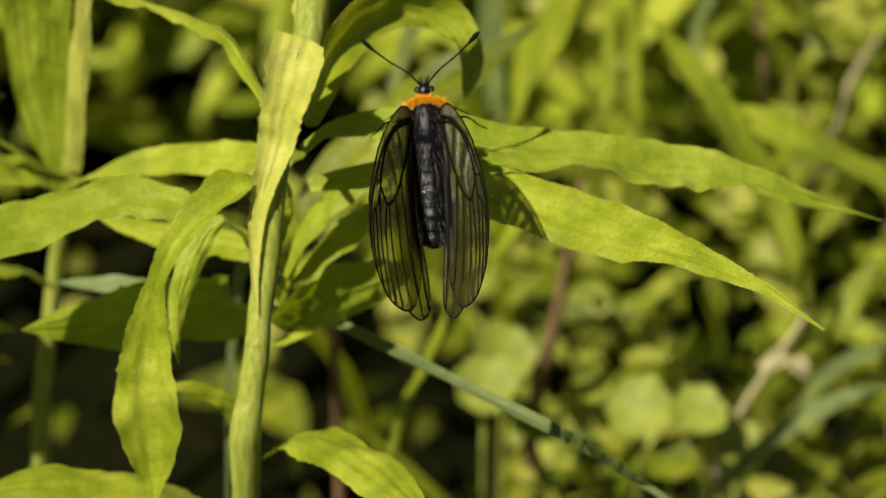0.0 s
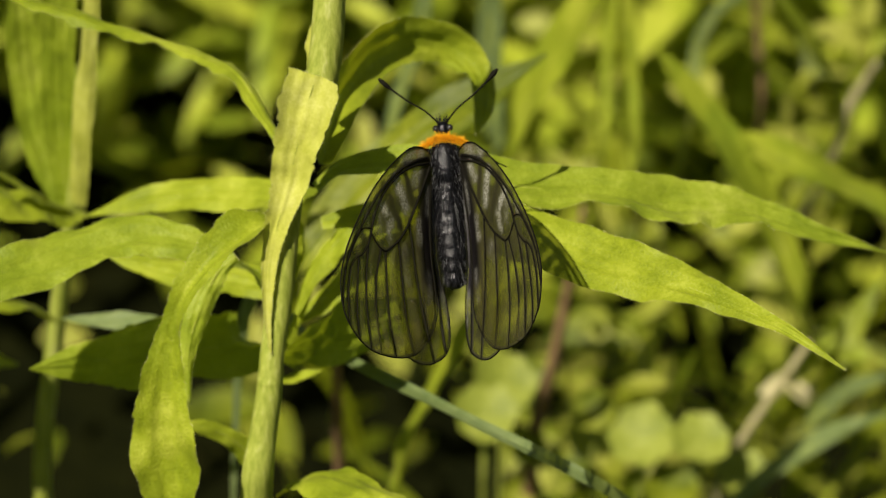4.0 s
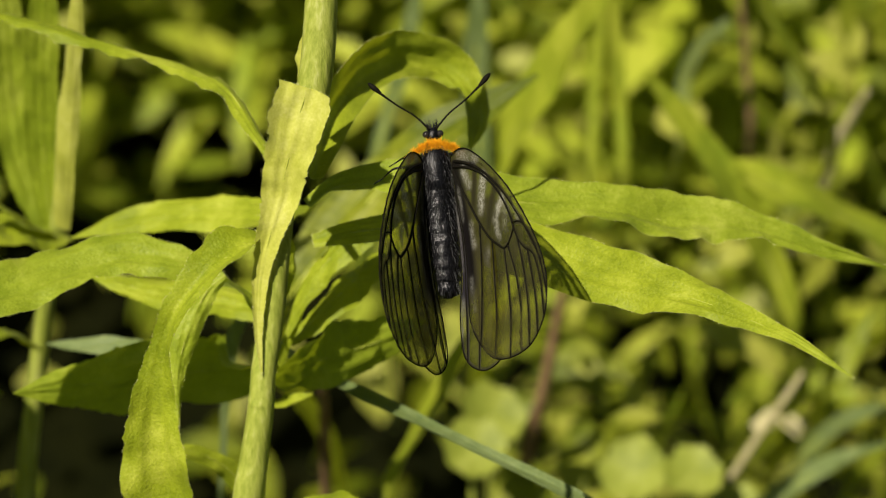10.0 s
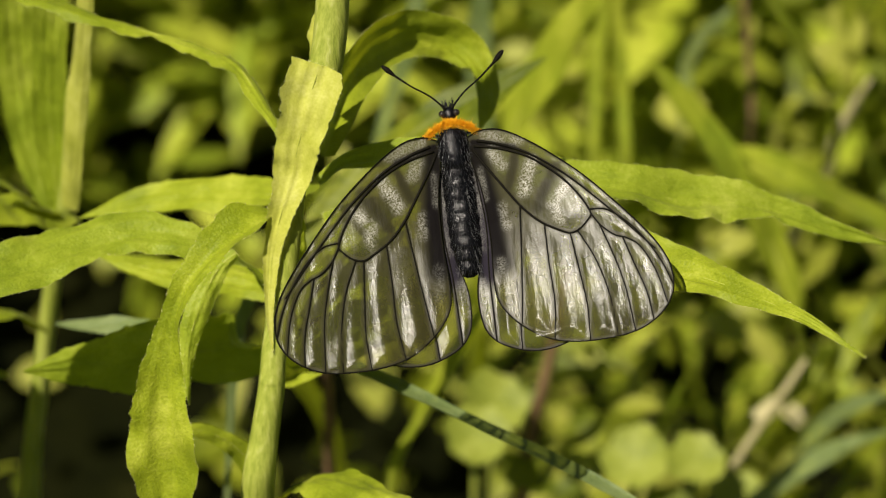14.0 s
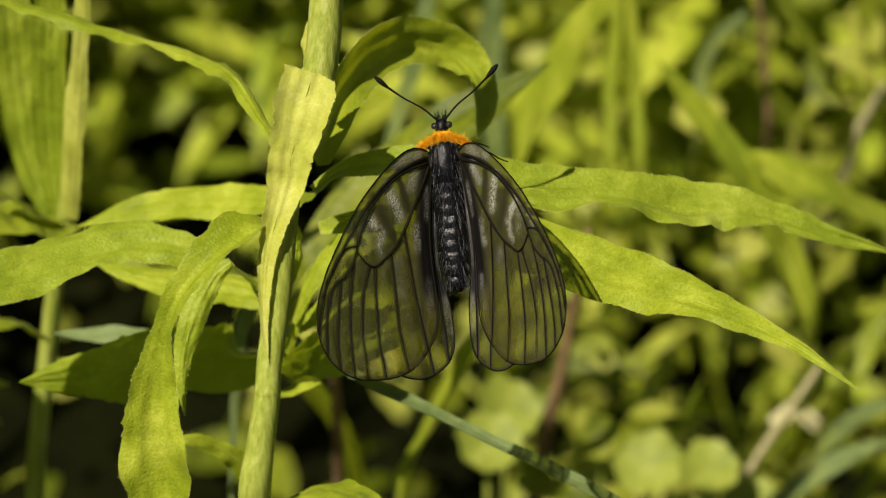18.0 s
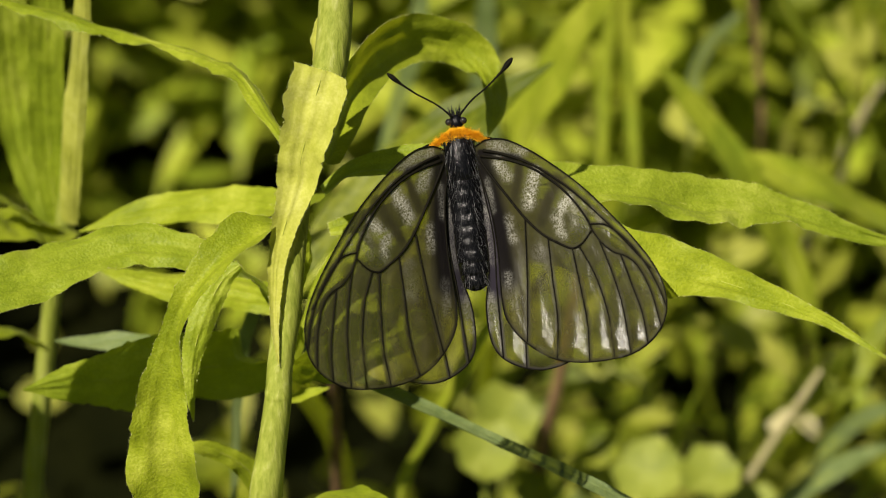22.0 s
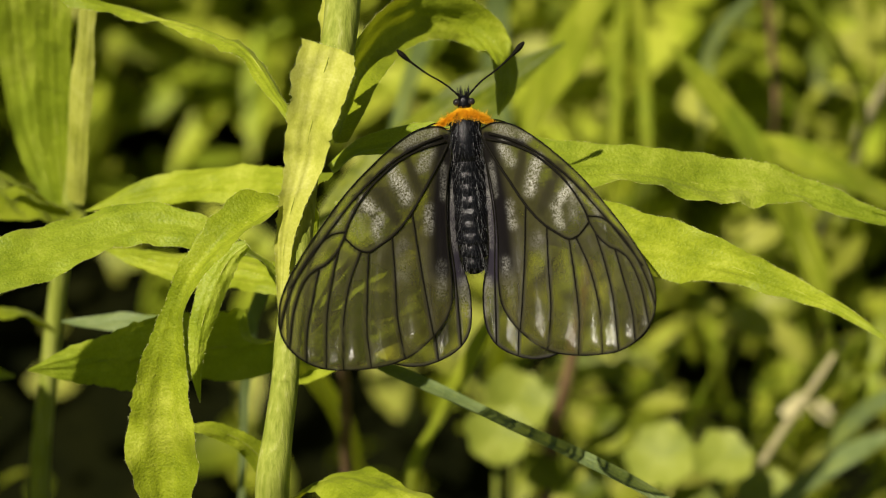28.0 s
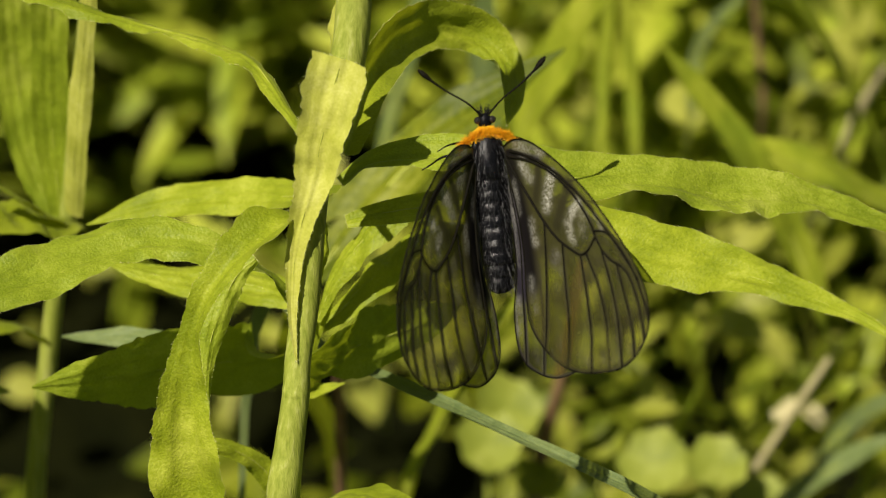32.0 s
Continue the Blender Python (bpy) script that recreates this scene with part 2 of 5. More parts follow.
DOWN = solid_material("pale_down", [(0.3, (0.42, 0.44, 0.12)), (0.7, (0.54, 0.55, 0.22))], rough=0.6, scale=2000)
STEM = solid_material("downy_stem", [(0.32, (0.20, 0.25, 0.025)), (0.55, (0.33, 0.37, 0.06)), (0.78, (0.50, 0.52, 0.17))], rough=0.5, scale=1100, bump=0.6, depth=0.0005, stretch=(1, 1, 0.07))
RIB = solid_material("pale_midrib", [(0.3, (0.30, 0.34, 0.03)), (0.7, (0.40, 0.43, 0.07))], rough=0.55, scale=900)
DRY = solid_material("dry_brown_stalk", [(0.3, (0.15, 0.085, 0.035)), (0.7, (0.30, 0.19, 0.09))], rough=0.7, scale=300)
STRAW = solid_material("straw", [(0.3, (0.36, 0.31, 0.14)), (0.7, (0.50, 0.45, 0.24))], rough=0.6, scale=300)
LITTER = solid_material("dry_leaf", [(0.3, (0.34, 0.30, 0.13)), (0.7, (0.52, 0.48, 0.26))], rough=0.7, scale=300)
# near-black: the shade among the plants is put into the soil's colour
SOIL = solid_material("shade_dark_soil", [(0.3, (0.003, 0.004, 0.001)), (0.6, (0.007, 0.008, 0.0015)), (0.8, (0.022, 0.022, 0.005))], rough=0.95, scale=60, bump=0.8, depth=0.01, spec=0.03)
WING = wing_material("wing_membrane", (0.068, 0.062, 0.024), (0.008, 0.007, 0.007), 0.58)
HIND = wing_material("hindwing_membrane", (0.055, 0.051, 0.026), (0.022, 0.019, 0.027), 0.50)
VEIN = solid_material("wing_vein", [(0.3, (0.004, 0.0035, 0.002)), (0.7, (0.010, 0.009, 0.005))], rough=0.7, scale=2000, spec=0.06)
CHITIN = solid_material("black_chitin", [(0.35, (0.002, 0.002, 0.002)), (0.7, (0.006, 0.006, 0.007))], rough=0.24, scale=900, bump=0.5, depth=0.0004, spec=0.19)
FUR = solid_material("black_hair", [(0.3, (0.003, 0.003, 0.003)), (0.7, (0.012, 0.012, 0.012))], rough=0.5, scale=2000, spec=0.15)
GREY_FUR = solid_material("grey_hair", [(0.3, (0.06, 0.06, 0.06)), (0.7, (0.20, 0.20, 0.19))], rough=0.45, scale=2000)
ORANGE = solid_material("orange_hair", [(0.3, (0.62, 0.27, 0.002)), (0.7, (0.92, 0.52, 0.01))], rough=0.6, scale=2500)
EYE = solid_material("glossy_eye", [(0.3, (0.01, 0.009, 0.008)), (0.7, (0.03, 0.026, 0.02))], rough=0.15, scale=3000, bump=0.1, spec=0.4)


# ---------------------------------------------------------------- mesh helpers
def part(name, bm, material, parent=None, label="", at=(0, 0, 0), smooth=True):
    """Links a bmesh as one mesh object under a thing or a part."""
    me = bpy.data.meshes.new(name)
    bm.to_mesh(me)
    bm.free()
    if smooth:
        me.polygons.foreach_set("use_smooth", [True] * len(me.polygons))
    me.materials.append(material)
    ob = new(name, me)
    ob.parent = parent
    ob.location = at
    return tagged(ob, label)


def thing(name, at, label, category, group=""):
    ob = new(name)
    ob.empty_display_size = 0.01
    ob.location = at
    return tagged(ob, label, category, group)


def curve(points, n):
    """n + 1 points along a smooth curve through the given ones (tuples of any length)."""
    p = [np.array(q, float) for q in points]
    p = [2 * p[0] - p[1], *p, 2 * p[-1] - p[-2]]
    made = []
    for i in range(n + 1):
        s = i / n * (len(p) - 3)
        k = min(int(s), len(p) - 4)
        f = s - k
        a, b, c, d = p[k:k + 4]
        if len(b) == 1:
            u, v, w = 1.0, 1.0, 1.0
        else:
            u, v, w = (max(np.linalg.norm(y - x), 1e-9) ** 0.5 for x, y in ((a, b), (b, c), (c, d)))
        m1 = v * ((b - a) / u - (c - a) / (u + v) + (c - b) / v)
        m2 = v * ((c - b) / v - (d - b) / (v + w) + (d - c) / w)
        made.append(b + m1 * f + (3 * (c - b) - 2 * m1 - m2) * f * f + (2 * (b - c) + m1 + m2) * f ** 3)
    return made


def blade_mesh(spine, widths, faces, cup=0.2, wave=0.0, teeth=0.0, seed=0, nu=44, nv=16, origin=None, waves=4.0, fold=0.0, skew=0.0, calm=1.0, fade=0.0):
    """A leaf blade: a strip along a curved spine, cupped across, with wavy and toothed edges."""
    rng = random.Random(seed)
    origin = np.array(spine[0] if origin is None else origin, float)
    pts = [q - origin for q in curve(spine, nu)]
    wid = [max(w[0], 0.00012) for w in curve([(w,) for w in widths], nu)]
    nor = curve(faces, nu) if len(faces) > 1 else [np.array(faces[0], float)] * (nu + 1)
    ph = [rng.uniform(0, 6.3) for _ in range(6)]
    bm = bmesh.new()
    uv = bm.loops.layers.uv.new("UVMap")
    grid = []
    for i in range(nu + 1):
        t = pts[min(i + 1, nu)] - pts[max(i - 1, 0)]
        t = t / (np.linalg.norm(t) + 1e-12)
        b = np.cross(t, nor[i])
        b = b / (np.linalg.norm(b) + 1e-12)
        n = np.cross(b, t)
        row = []
        s = i / nu
        for j in range(nv + 1):
            v = 2 * j / nv - 1
            side = 0 if v < 0 else 3
            w = wid[i] / 2 * (1 + skew if v > 0 else 1 - skew)
            if j in (0, nv):
                w *= 1 + teeth * (rng.random() - 0.4)
            lift = cup * w * v * v + fold * (1 - fade * s) * w * (v * v + 0.01) ** 0.5
            lift += (wave if v > 0 else wave * calm) * w * v * v * (math.sin(s * 6.28 * waves + ph[side]) + 0.6 * math.sin(s * 6.28 * waves * 2.3 + ph[side + 1]))
            lift += 0.12 * w * v * math.sin(s * 17 + v * 3 + ph[2])
            # long shallow ribs and a few soft dents
            lift += 0.04 * w * math.cos(v * 12.5) * (1 - v * v) + 0.13 * w * noise.noise((s * 10, v * 1.3, ph[4])) + 0.05 * w * noise.noise((s * 27, v * 3.0, ph[5]))
            row.append(bm.verts.new(Vector(pts[i] + b * w * v + n * lift)))
        grid.append(row)
    for i in range(nu):
        for j in range(nv):
            f = bm.faces.new((grid[i][j], grid[i + 1][j], grid[i + 1][j + 1], grid[i][j + 1]))
            for lp, (a, c) in zip(f.loops, ((i, j), (i + 1, j), (i + 1, j + 1), (i, j + 1))):
                lp[uv].uv = (a / nu, c / nv)
    return bm


def tube(points, radii, n=24, sides=8, origin=(0, 0, 0), bm=None, flat=1.0):
    """A tapering round rod through the points."""
    bm = bm or bmesh.new()
    o = np.array(origin, float)
    pts = [q - o for q in curve(points, n)]
    rad = [max(r[0], 1e-5) for r in curve([(r,) for r in radii], n)]
    a = None
    rings = []
    for i in range(n + 1):
        t = pts[min(i + 1, n)] - pts[max(i - 1, 0)]
        t = t / (np.linalg.norm(t) + 1e-12)
        if a is None:
            a = np.cross(t, (0.31, 0.17, 0.93) if abs(t[2]) < 0.8 else (1.0, 0.0, 0.0))
        a = a - t * (a @ t)
        a = a / np.linalg.norm(a)
        b = np.cross(t, a)
        rings.append([bm.verts.new(Vector(pts[i] + rad[i] * (a * math.cos(6.2832 * k / sides) + flat * b * math.sin(6.2832 * k / sides)))) for k in range(sides)])
    for i in range(n):
        for k in range(sides):
            bm.faces.new((rings[i][k], rings[i][(k + 1) % sides], rings[i + 1][(k + 1) % sides], rings[i + 1][k]))
    bm.faces.new(rings[0][::-1])
    bm.faces.new(rings[-1])
    return bm


def hairs(places, length, thick, rng, way, spread):
    """Short tapering hairs standing on the given places."""
    bm = bmesh.new()
    for c, n in places:
        d = (Vector(n) + Vector(way) + Vector((rng.gauss(0, spread), rng.gauss(0, spread), rng.gauss(0, spread)))).normalized()
        s = d.cross(Vector((0.3, 0.9, 0.2))).normalized()
        u = d.cross(s)
        ln = length * rng.uniform(0.5, 1.2)
        c = Vector(c)
        v = [bm.verts.new(c + thick * (s * math.cos(k * 2.094) + u * math.sin(k * 2.094))) for k in range(3)]
        bend = c + d * ln + Vector(way) * ln * 0.25
        e = bm.verts.new(bend)
        for k in range(3):
            bm.faces.new((v[k], v[(k + 1) % 3], e))
    return bm


def fringe(ob, length, gap, seed):
    """Pale down along the rim of a leaf."""
    rng = random.Random(seed)
    bm = bmesh.new()
    bm.from_mesh(ob.data)
    places = []
    for e in bm.edges:
        if e.is_boundary:
            a, b = e.verts
            mid = e.link_faces[0].calc_center_median()
            for _ in range(max(1, int(e.calc_length() / gap))):
                c = a.co.lerp(b.co, rng.random())
                places.append((c, (c - mid).normalized()))
    bm.free()
    part("down", hairs(places, length, 0.00003, rng, (0, 0, 0), 0.6), DOWN, ob, "short pale hairs along the rim", smooth=False)


def leaf(plant, spine, widths, faces, material=None, label="", cup=0.2, wave=0.0, teeth=0.10, seed=0, rib=0.00009, nu=44, name="leaf", waves=4.0, down=0.0, fold=0.0, skew=0.0, calm=1.0, fade=0.0):
    """A leaf with its midrib, as a part of a plant."""
    base = Vector(plant.location)
    ob = part(name, blade_mesh(spine, widths, faces, cup, wave, teeth, seed, nu, waves=waves, fold=fold, skew=skew, calm=calm, fade=fade), material or LEAF, plant, label, Vector(spine[0]) - base)
    if rib:
        o = np.array(spine[0], float)
        f = np.array(faces[len(faces) // 2], float)
        f = f / np.linalg.norm(f)
        mid = [np.array(q, float) - f * rib * 0.45 for q in spine]
        part("midrib", tube(mid, [rib, rib * 0.8, rib * 0.25], 30, 6, o), RIB, ob, "faint raised midrib")
    if down:
        fringe(ob, down, 0.00022, seed)
    return ob


def round_leaf(top, radius, seed, material):
    """A low plant with one round, scalloped leaf on a thin stalk."""
    rng = random.Random(seed)
    x, y, z = top
    plant = thing("round_leaf_plant", (x, y + 0.02, 0), "low plant with a round pale green leaf", "plant", "round-leaved plants")
    o = Vector((x, y + 0.02, 0))
    part("leaf_stalk", tube([(0, 0, 0), (0, 0, z * 0.6), Vector(top) - o], [0.0011, 0.0009, 0.0007], 12, 6), STEM, plant)
    bm = bmesh.new()
    uv = bm.loops.layers.uv.new("UVMap")
    n = Vector((rng.gauss(-0.1, 0.22), rng.gauss(-0.45, 0.2), 1)).normalized()
    a = n.cross(Vector((0.2, 1, 0))).normalized()
    b = n.cross(a)
    rings, sides = 5, 28
    made = []
    for i in range(rings + 1):
        row = []
        for k in range(sides):
            ang = 6.2832 * k / sides
            r = radius * (i + 0.05) / rings * (1 + (0.06 * math.cos(7 * ang) + 0.05 * math.sin(3 * ang + seed)) * i / rings)
            row.append(bm.verts.new(a * r * math.cos(ang) + b * r * math.sin(ang) + n * (0.25 * r * r / radius + 0.03 * radius * math.sin(5 * ang) * i / rings)))
        made.append(row)
    for i in range(rings):
        for k in range(sides):
            f = bm.faces.new((made[i][k], made[i + 1][k], made[i + 1][(k + 1) % sides], made[i][(k + 1) % sides]))
            for lp in f.loops:
                lp[uv].uv = (0.3 + i / 20, 0.5 + k / 60)
    bm.faces.new(made[0])
    part("leaf", bm, material, plant, at=Vector(top) - o)


def litter(at):
    """A pale dry leaf caught on the low plants."""
    dry = thing("dry_leaf", at, "small pale dry leaf caught among the grass", "leaf")
    part("blade", blade_mesh([(-0.007, 0, 0.002), (0, 0, 0.004), (0.007, -0.003, 0)], [0.002, 0.006, 0.002], [(0, -0.3, 1)], 0.4, 0.1, 0.1, 3, 16, 4, (0, 0, 0)), LITTER, dry)


# ---------------------------------------------------------------- ground
def ground():
    steps = [-300, -60, -12, -4] + [i * 0.1 for i in range(-20, 31)] + [5, 12, 60, 300]
    bm = bmesh.new()
    grid = [[bm.verts.new((x, y, 0.02 * noise.noise((x * 2.2, y * 2.2, 0)) + 0.008 * noise.noise((x * 9, y * 9, 3)))) for y in steps] for x in steps]
    for i in range(len(steps) - 1):
        for j in range(len(steps) - 1):
            bm.faces.new((grid[i][j], grid[i + 1][j], grid[i + 1][j + 1], grid[i][j + 1]))
    tagged(part("ground", bm, SOIL), "soil under the meadow plants, its colour near-black in place of shade", "ground", kind="structure")


ground()

# ---------------------------------------------------------------- undergrowth
def undergrowth():
    """Masses of small leaves and grass behind and round the main plant."""
    rng = random.Random(5)

    def mass(name, label, material, count, area, height, size, slim, steep, gap=-0.1, hollow=0.9):
        verts, faces = [], []
        for _ in range(count):
            x, y = rng.uniform(*area[0]), rng.uniform(*area[1])
            if size[1] > 0.08 and slim[1] > 0.08 and abs(x + 0.02) < 0.55 and -0.45 < y < 1.5:
                continue
            patch = noise.noise((x * 7, y * 7, 1.7))
            # uneven outline of the stand
            u = (2 * x - area[0][0] - area[0][1]) / (area[0][1] - area[0][0])
            v = (2 * y - area[1][0] - area[1][1]) / (area[1][1] - area[1][0])
            if u * u + v * v > 1.0 + 0.5 * noise.noise((x * 3, y * 3, 9.1)) - 0.35 * rng.random() ** 2:
                continue
            if patch < gap - 0.15 + 0.3 * rng.random():
                continue
            # a hollow thinned to fit the view; near-black soil stands in for shade
            if -0.45 < x < 0.015 + 0.04 * patch and y < (0.67 if x < -0.03 else 0.66) + 0.12 * patch and rng.random() < (0.97 if hollow > 0 and y < 0.6 else hollow):
                continue
            # gaps among the low plants in front, dark soil replacing deeper shade
            if name == "undergrowth" and x > 0.04 and y < 0.42 and rng.random() < 0.62:
                continue
            z = 0.01 + (height + 0.08 * patch) * rng.random() ** 0.5
            ln = rng.uniform(*size)
            w = ln * rng.uniform(*slim) / 2
            az = rng.uniform(0, 6.283)
            el = rng.gauss(*steep)
            d = Vector((math.cos(az) * math.cos(el), math.sin(az) * math.cos(el), math.sin(el)))
            n = Vector((rng.gauss(0, 0.7), rng.gauss(-0.15, 0.7), 1.0))
            b = d.cross(n).normalized()
            n = b.cross(d)
            o = Vector((x, y, z))
            k = len(verts)
            sag = ln * rng.uniform(0.02, 0.2)
            for s, ww, dz in ((0, 0.1, 0), (0.25, 0.8, 0.05), (0.5, 1.0, 0.0), (0.78, 0.65, -0.35), (1.0, 0.05, -1.0)):
                c = o + d * (ln * s) + Vector((0, 0, sag * dz))
                verts += [c - b * w * ww + n * w * ww * 0.25, c, c + b * w * ww + n * w * ww * 0.25]
            for i in range(4):
                q = k + 3 * i
                faces += [(q, q + 3, q + 4, q + 1), (q + 1, q + 4, q + 5, q + 2)]
        me = bpy.data.meshes.new(name)
        me.from_pydata(verts, [], faces)
        me.polygons.foreach_set("use_smooth", [True] * len(me.polygons))
        me.materials.append(material)
        tagged(new(name, me), label, "plants", kind="stuff")

    mass("undergrowth", "dense sunlit green leaves of low meadow plants", LEAF_FAR, 40000, ((-0.40, 0.44), (0.10, 1.06)), 0.30, (0.006, 0.019), (0.3, 0.75), (0.2, 0.65), -0.08, 0.985)
    mass("sunny_grass", "soft sunlit grass leaves behind the butterfly", GRASS_NEAR, 27000, ((-0.40, 0.46), (0.52, 1.34)), 0.26, (0.016, 0.055), (0.12, 0.34), (0.12, 0.45), -0.9, 0.72)
    mass("low_herbs", "sunlit low herbs beyond the weeds", LEAF_FAR, 14000, ((-0.7, 0.7), (0.66, 1.6)), 0.14, (0.012, 0.04), (0.3, 0.75), (0.2, 0.6), -0.5, 0.0)
    mass("hollow_plants", "dark green leaves in the shade under the weeds", LEAF_FAR, 60, ((-0.07, 0.0), (0.36, 0.72)), 0.05, (0.012, 0.04), (0.25, 0.6), (0.3, 0.5), -0.3, 0.0)
    mass("grass", "tangled green grass blades of the meadow", GRASS_FAR, 2600, ((-0.55, 0.6), (0.10, 1.25)), 0.22, (0.04, 0.10), (0.025, 0.05), (0.8, 0.5), -0.1, 0.985)
    mass("meadow_plants", "low green meadow plants all round", LEAF_FAR, 18000, ((-3.4, 3.4), (-3.2, 4.2)), 0.14, (0.04, 0.09), (0.3, 0.6), (0.3, 0.5), -0.3)
    mass("far_meadow", "tall meadow grass farther off", GRASS_FAR, 12000, ((-9, 9), (-9, 9)), 0.10, (0.2, 0.5), (0.04, 0.1), (0.8, 0.4), -0.6, 0.0)


undergrowth()

# ---------------------------------------------------------------- plants
goldenrod = thing('wild_plant', (-0.0414, 0.0620, 0.0000), 'tall bright yellow-green weed with long toothed leaves', 'plant', 'meadow weeds')
part('stem', tube([(-0.0162, 0.0311, 0.5976), (-0.0163, 0.0267, 0.5871), (-0.0165, 0.0232, 0.5778), (-0.0177, 0.0190, 0.5659), (-0.0209, 0.0164, 0.5577), (-0.0222, 0.0141, 0.5516), (-0.0230, 0.0110, 0.5443), (-0.0241, 0.0071, 0.5327), (-0.0253, 0.0042, 0.5248), (-0.0256, 0.0027, 0.5206), (-0.0268, 0.0006, 0.5120), (-0.0278, -0.0011, 0.5044), (-0.0330, 0.0242, 0.3027), (-0.0379, 0.0462, 0.1261), (-0.0414, 0.0620, 0.0000)], [0.00124, 0.00187, 0.00235, 0.00244, 0.00230, 0.00214, 0.00199, 0.00193, 0.00185, 0.00194, 0.00211, 0.00245, 0.00258, 0.00274, 0.00299], 70, 16, goldenrod.location), STEM, goldenrod, 'pale green downy stem')
part('node', tube([(-0.0254, 0.0037, 0.5229), (-0.0256, 0.0028, 0.5210), (-0.0259, 0.0025, 0.5197)], [0.0017, 0.00196, 0.0017], 10, 16, goldenrod.location), STEM, goldenrod, 'pale swollen joint of the stem')
leaf(goldenrod, [(-0.0184, 0.0167, 0.5678), (-0.0198, 0.0149, 0.5635), (-0.0207, 0.0136, 0.5595), (-0.0217, 0.0124, 0.5560), (-0.0222, 0.0114, 0.5528), (-0.0233, 0.0100, 0.5490), (-0.0242, 0.0090, 0.5461), (-0.0248, 0.0082, 0.5437), (-0.0254, 0.0072, 0.5404), (-0.0257, 0.0057, 0.5365), (-0.0258, 0.0042, 0.5321), (-0.0254, 0.0025, 0.5267)], [0.0078, 0.0078, 0.0066, 0.0063, 0.0055, 0.0041, 0.0035, 0.0029, 0.0024, 0.0017, 0.0011, 0.0002], [(-0.05, -0.72, 0.69)], cup=0.38, wave=0.05, teeth=0.16, seed=3, down=0.00045, material=LEAF_PALE, label='yellow-green leaf bent down flat along the stem', rib=8e-05, waves=5.0, nu=60)
leaf(goldenrod, [(-0.0199, 0.0213, 0.5623), (-0.0195, 0.0223, 0.5685), (-0.0184, 0.0234, 0.5747), (-0.0173, 0.0254, 0.5822), (-0.0153, 0.0278, 0.5902)], [0.0025, 0.0028, 0.0026, 0.0021, 0.0002], [(-0.59, -0.50, 0.64)], cup=-0.4, wave=0.2, teeth=0.1, seed=4, down=0.00045, label='upright young leaf hugging the stem', material=LEAF_PALE, rib=0.0)
leaf(goldenrod, [(-0.0228, 0.0167, 0.5532), (-0.0266, 0.0249, 0.5539), (-0.0309, 0.0351, 0.5540), (-0.0357, 0.0431, 0.5512), (-0.0422, 0.0508, 0.5482), (-0.0496, 0.0570, 0.5463), (-0.0576, 0.0601, 0.5470), (-0.0648, 0.0628, 0.5474), (-0.0716, 0.0639, 0.5487)], [0.0008, 0.0025, 0.0036, 0.0038, 0.0038, 0.0041, 0.0042, 0.0034, 0.0003], [(0.36, -0.29, 0.89), (0.30, 0.03, 0.95), (0.19, 0.24, 0.95), (0.09, 0.20, 0.98)], cup=-0.35, wave=0.16, teeth=0.1, seed=5, down=0.00028, label='narrow wavy leaf arching away from the stem', waves=7.0)
leaf(goldenrod, [(-0.0183, 0.0174, 0.5509), (-0.0172, 0.0249, 0.5507), (-0.0148, 0.0370, 0.5499), (-0.0103, 0.0500, 0.5471), (-0.0051, 0.0576, 0.5438), (0.0004, 0.0602, 0.5405), (0.0040, 0.0581, 0.5379), (0.0051, 0.0519, 0.5365), (0.0049, 0.0457, 0.5350)], [0.0033, 0.0055, 0.0069, 0.0074, 0.0070, 0.0061, 0.0056, 0.0051, 0.0005], [(0.24, -0.82, 0.52), (0.24, -0.82, 0.52), (0.20, -0.83, 0.52), (0.53, -0.73, 0.44), (0.51, -0.86, 0.04)], cup=0.1, fold=1.0, fade=0.95, skew=-0.22, wave=0.03, teeth=0.06, seed=6, down=0.00028, label='arching leaf with its tip hanging down', nu=60)
leaf(goldenrod, [(-0.0189, 0.0215, 0.5430), (-0.0149, 0.0232, 0.5453), (-0.0074, 0.0237, 0.5459), (0.0035, 0.0227, 0.5446), (0.0144, 0.0233, 0.5420), (0.0224, 0.0250, 0.5405), (0.0284, 0.0257, 0.5390), (0.0343, 0.0267, 0.5362), (0.0389, 0.0278, 0.5352), (0.0437, 0.0289, 0.5342), (0.0491, 0.0299, 0.5322), (0.0533, 0.0299, 0.5306), (0.0575, 0.0298, 0.5288), (0.0633, 0.0297, 0.5271), (0.0700, 0.0277, 0.5262)], [0.0025, 0.0038, 0.0063, 0.0081, 0.0081, 0.0075, 0.0082, 0.0098, 0.0086, 0.0068, 0.0050, 0.0041, 0.0028, 0.0017, 0.0002], [(-0.10, -0.05, 0.99), (-0.00, -0.12, 0.99), (0.05, -0.23, 0.97), (0.05, -0.23, 0.97), (0.07, -0.43, 0.90), (0.16, -0.96, -0.23)], cup=-0.12, calm=0.3, wave=0.17, teeth=0.07, seed=7, down=0.00028, material=LEAF_GREEN, label='long leaf bearing the butterfly, its far edge curled', nu=70, waves=6.0, fold=0.42)
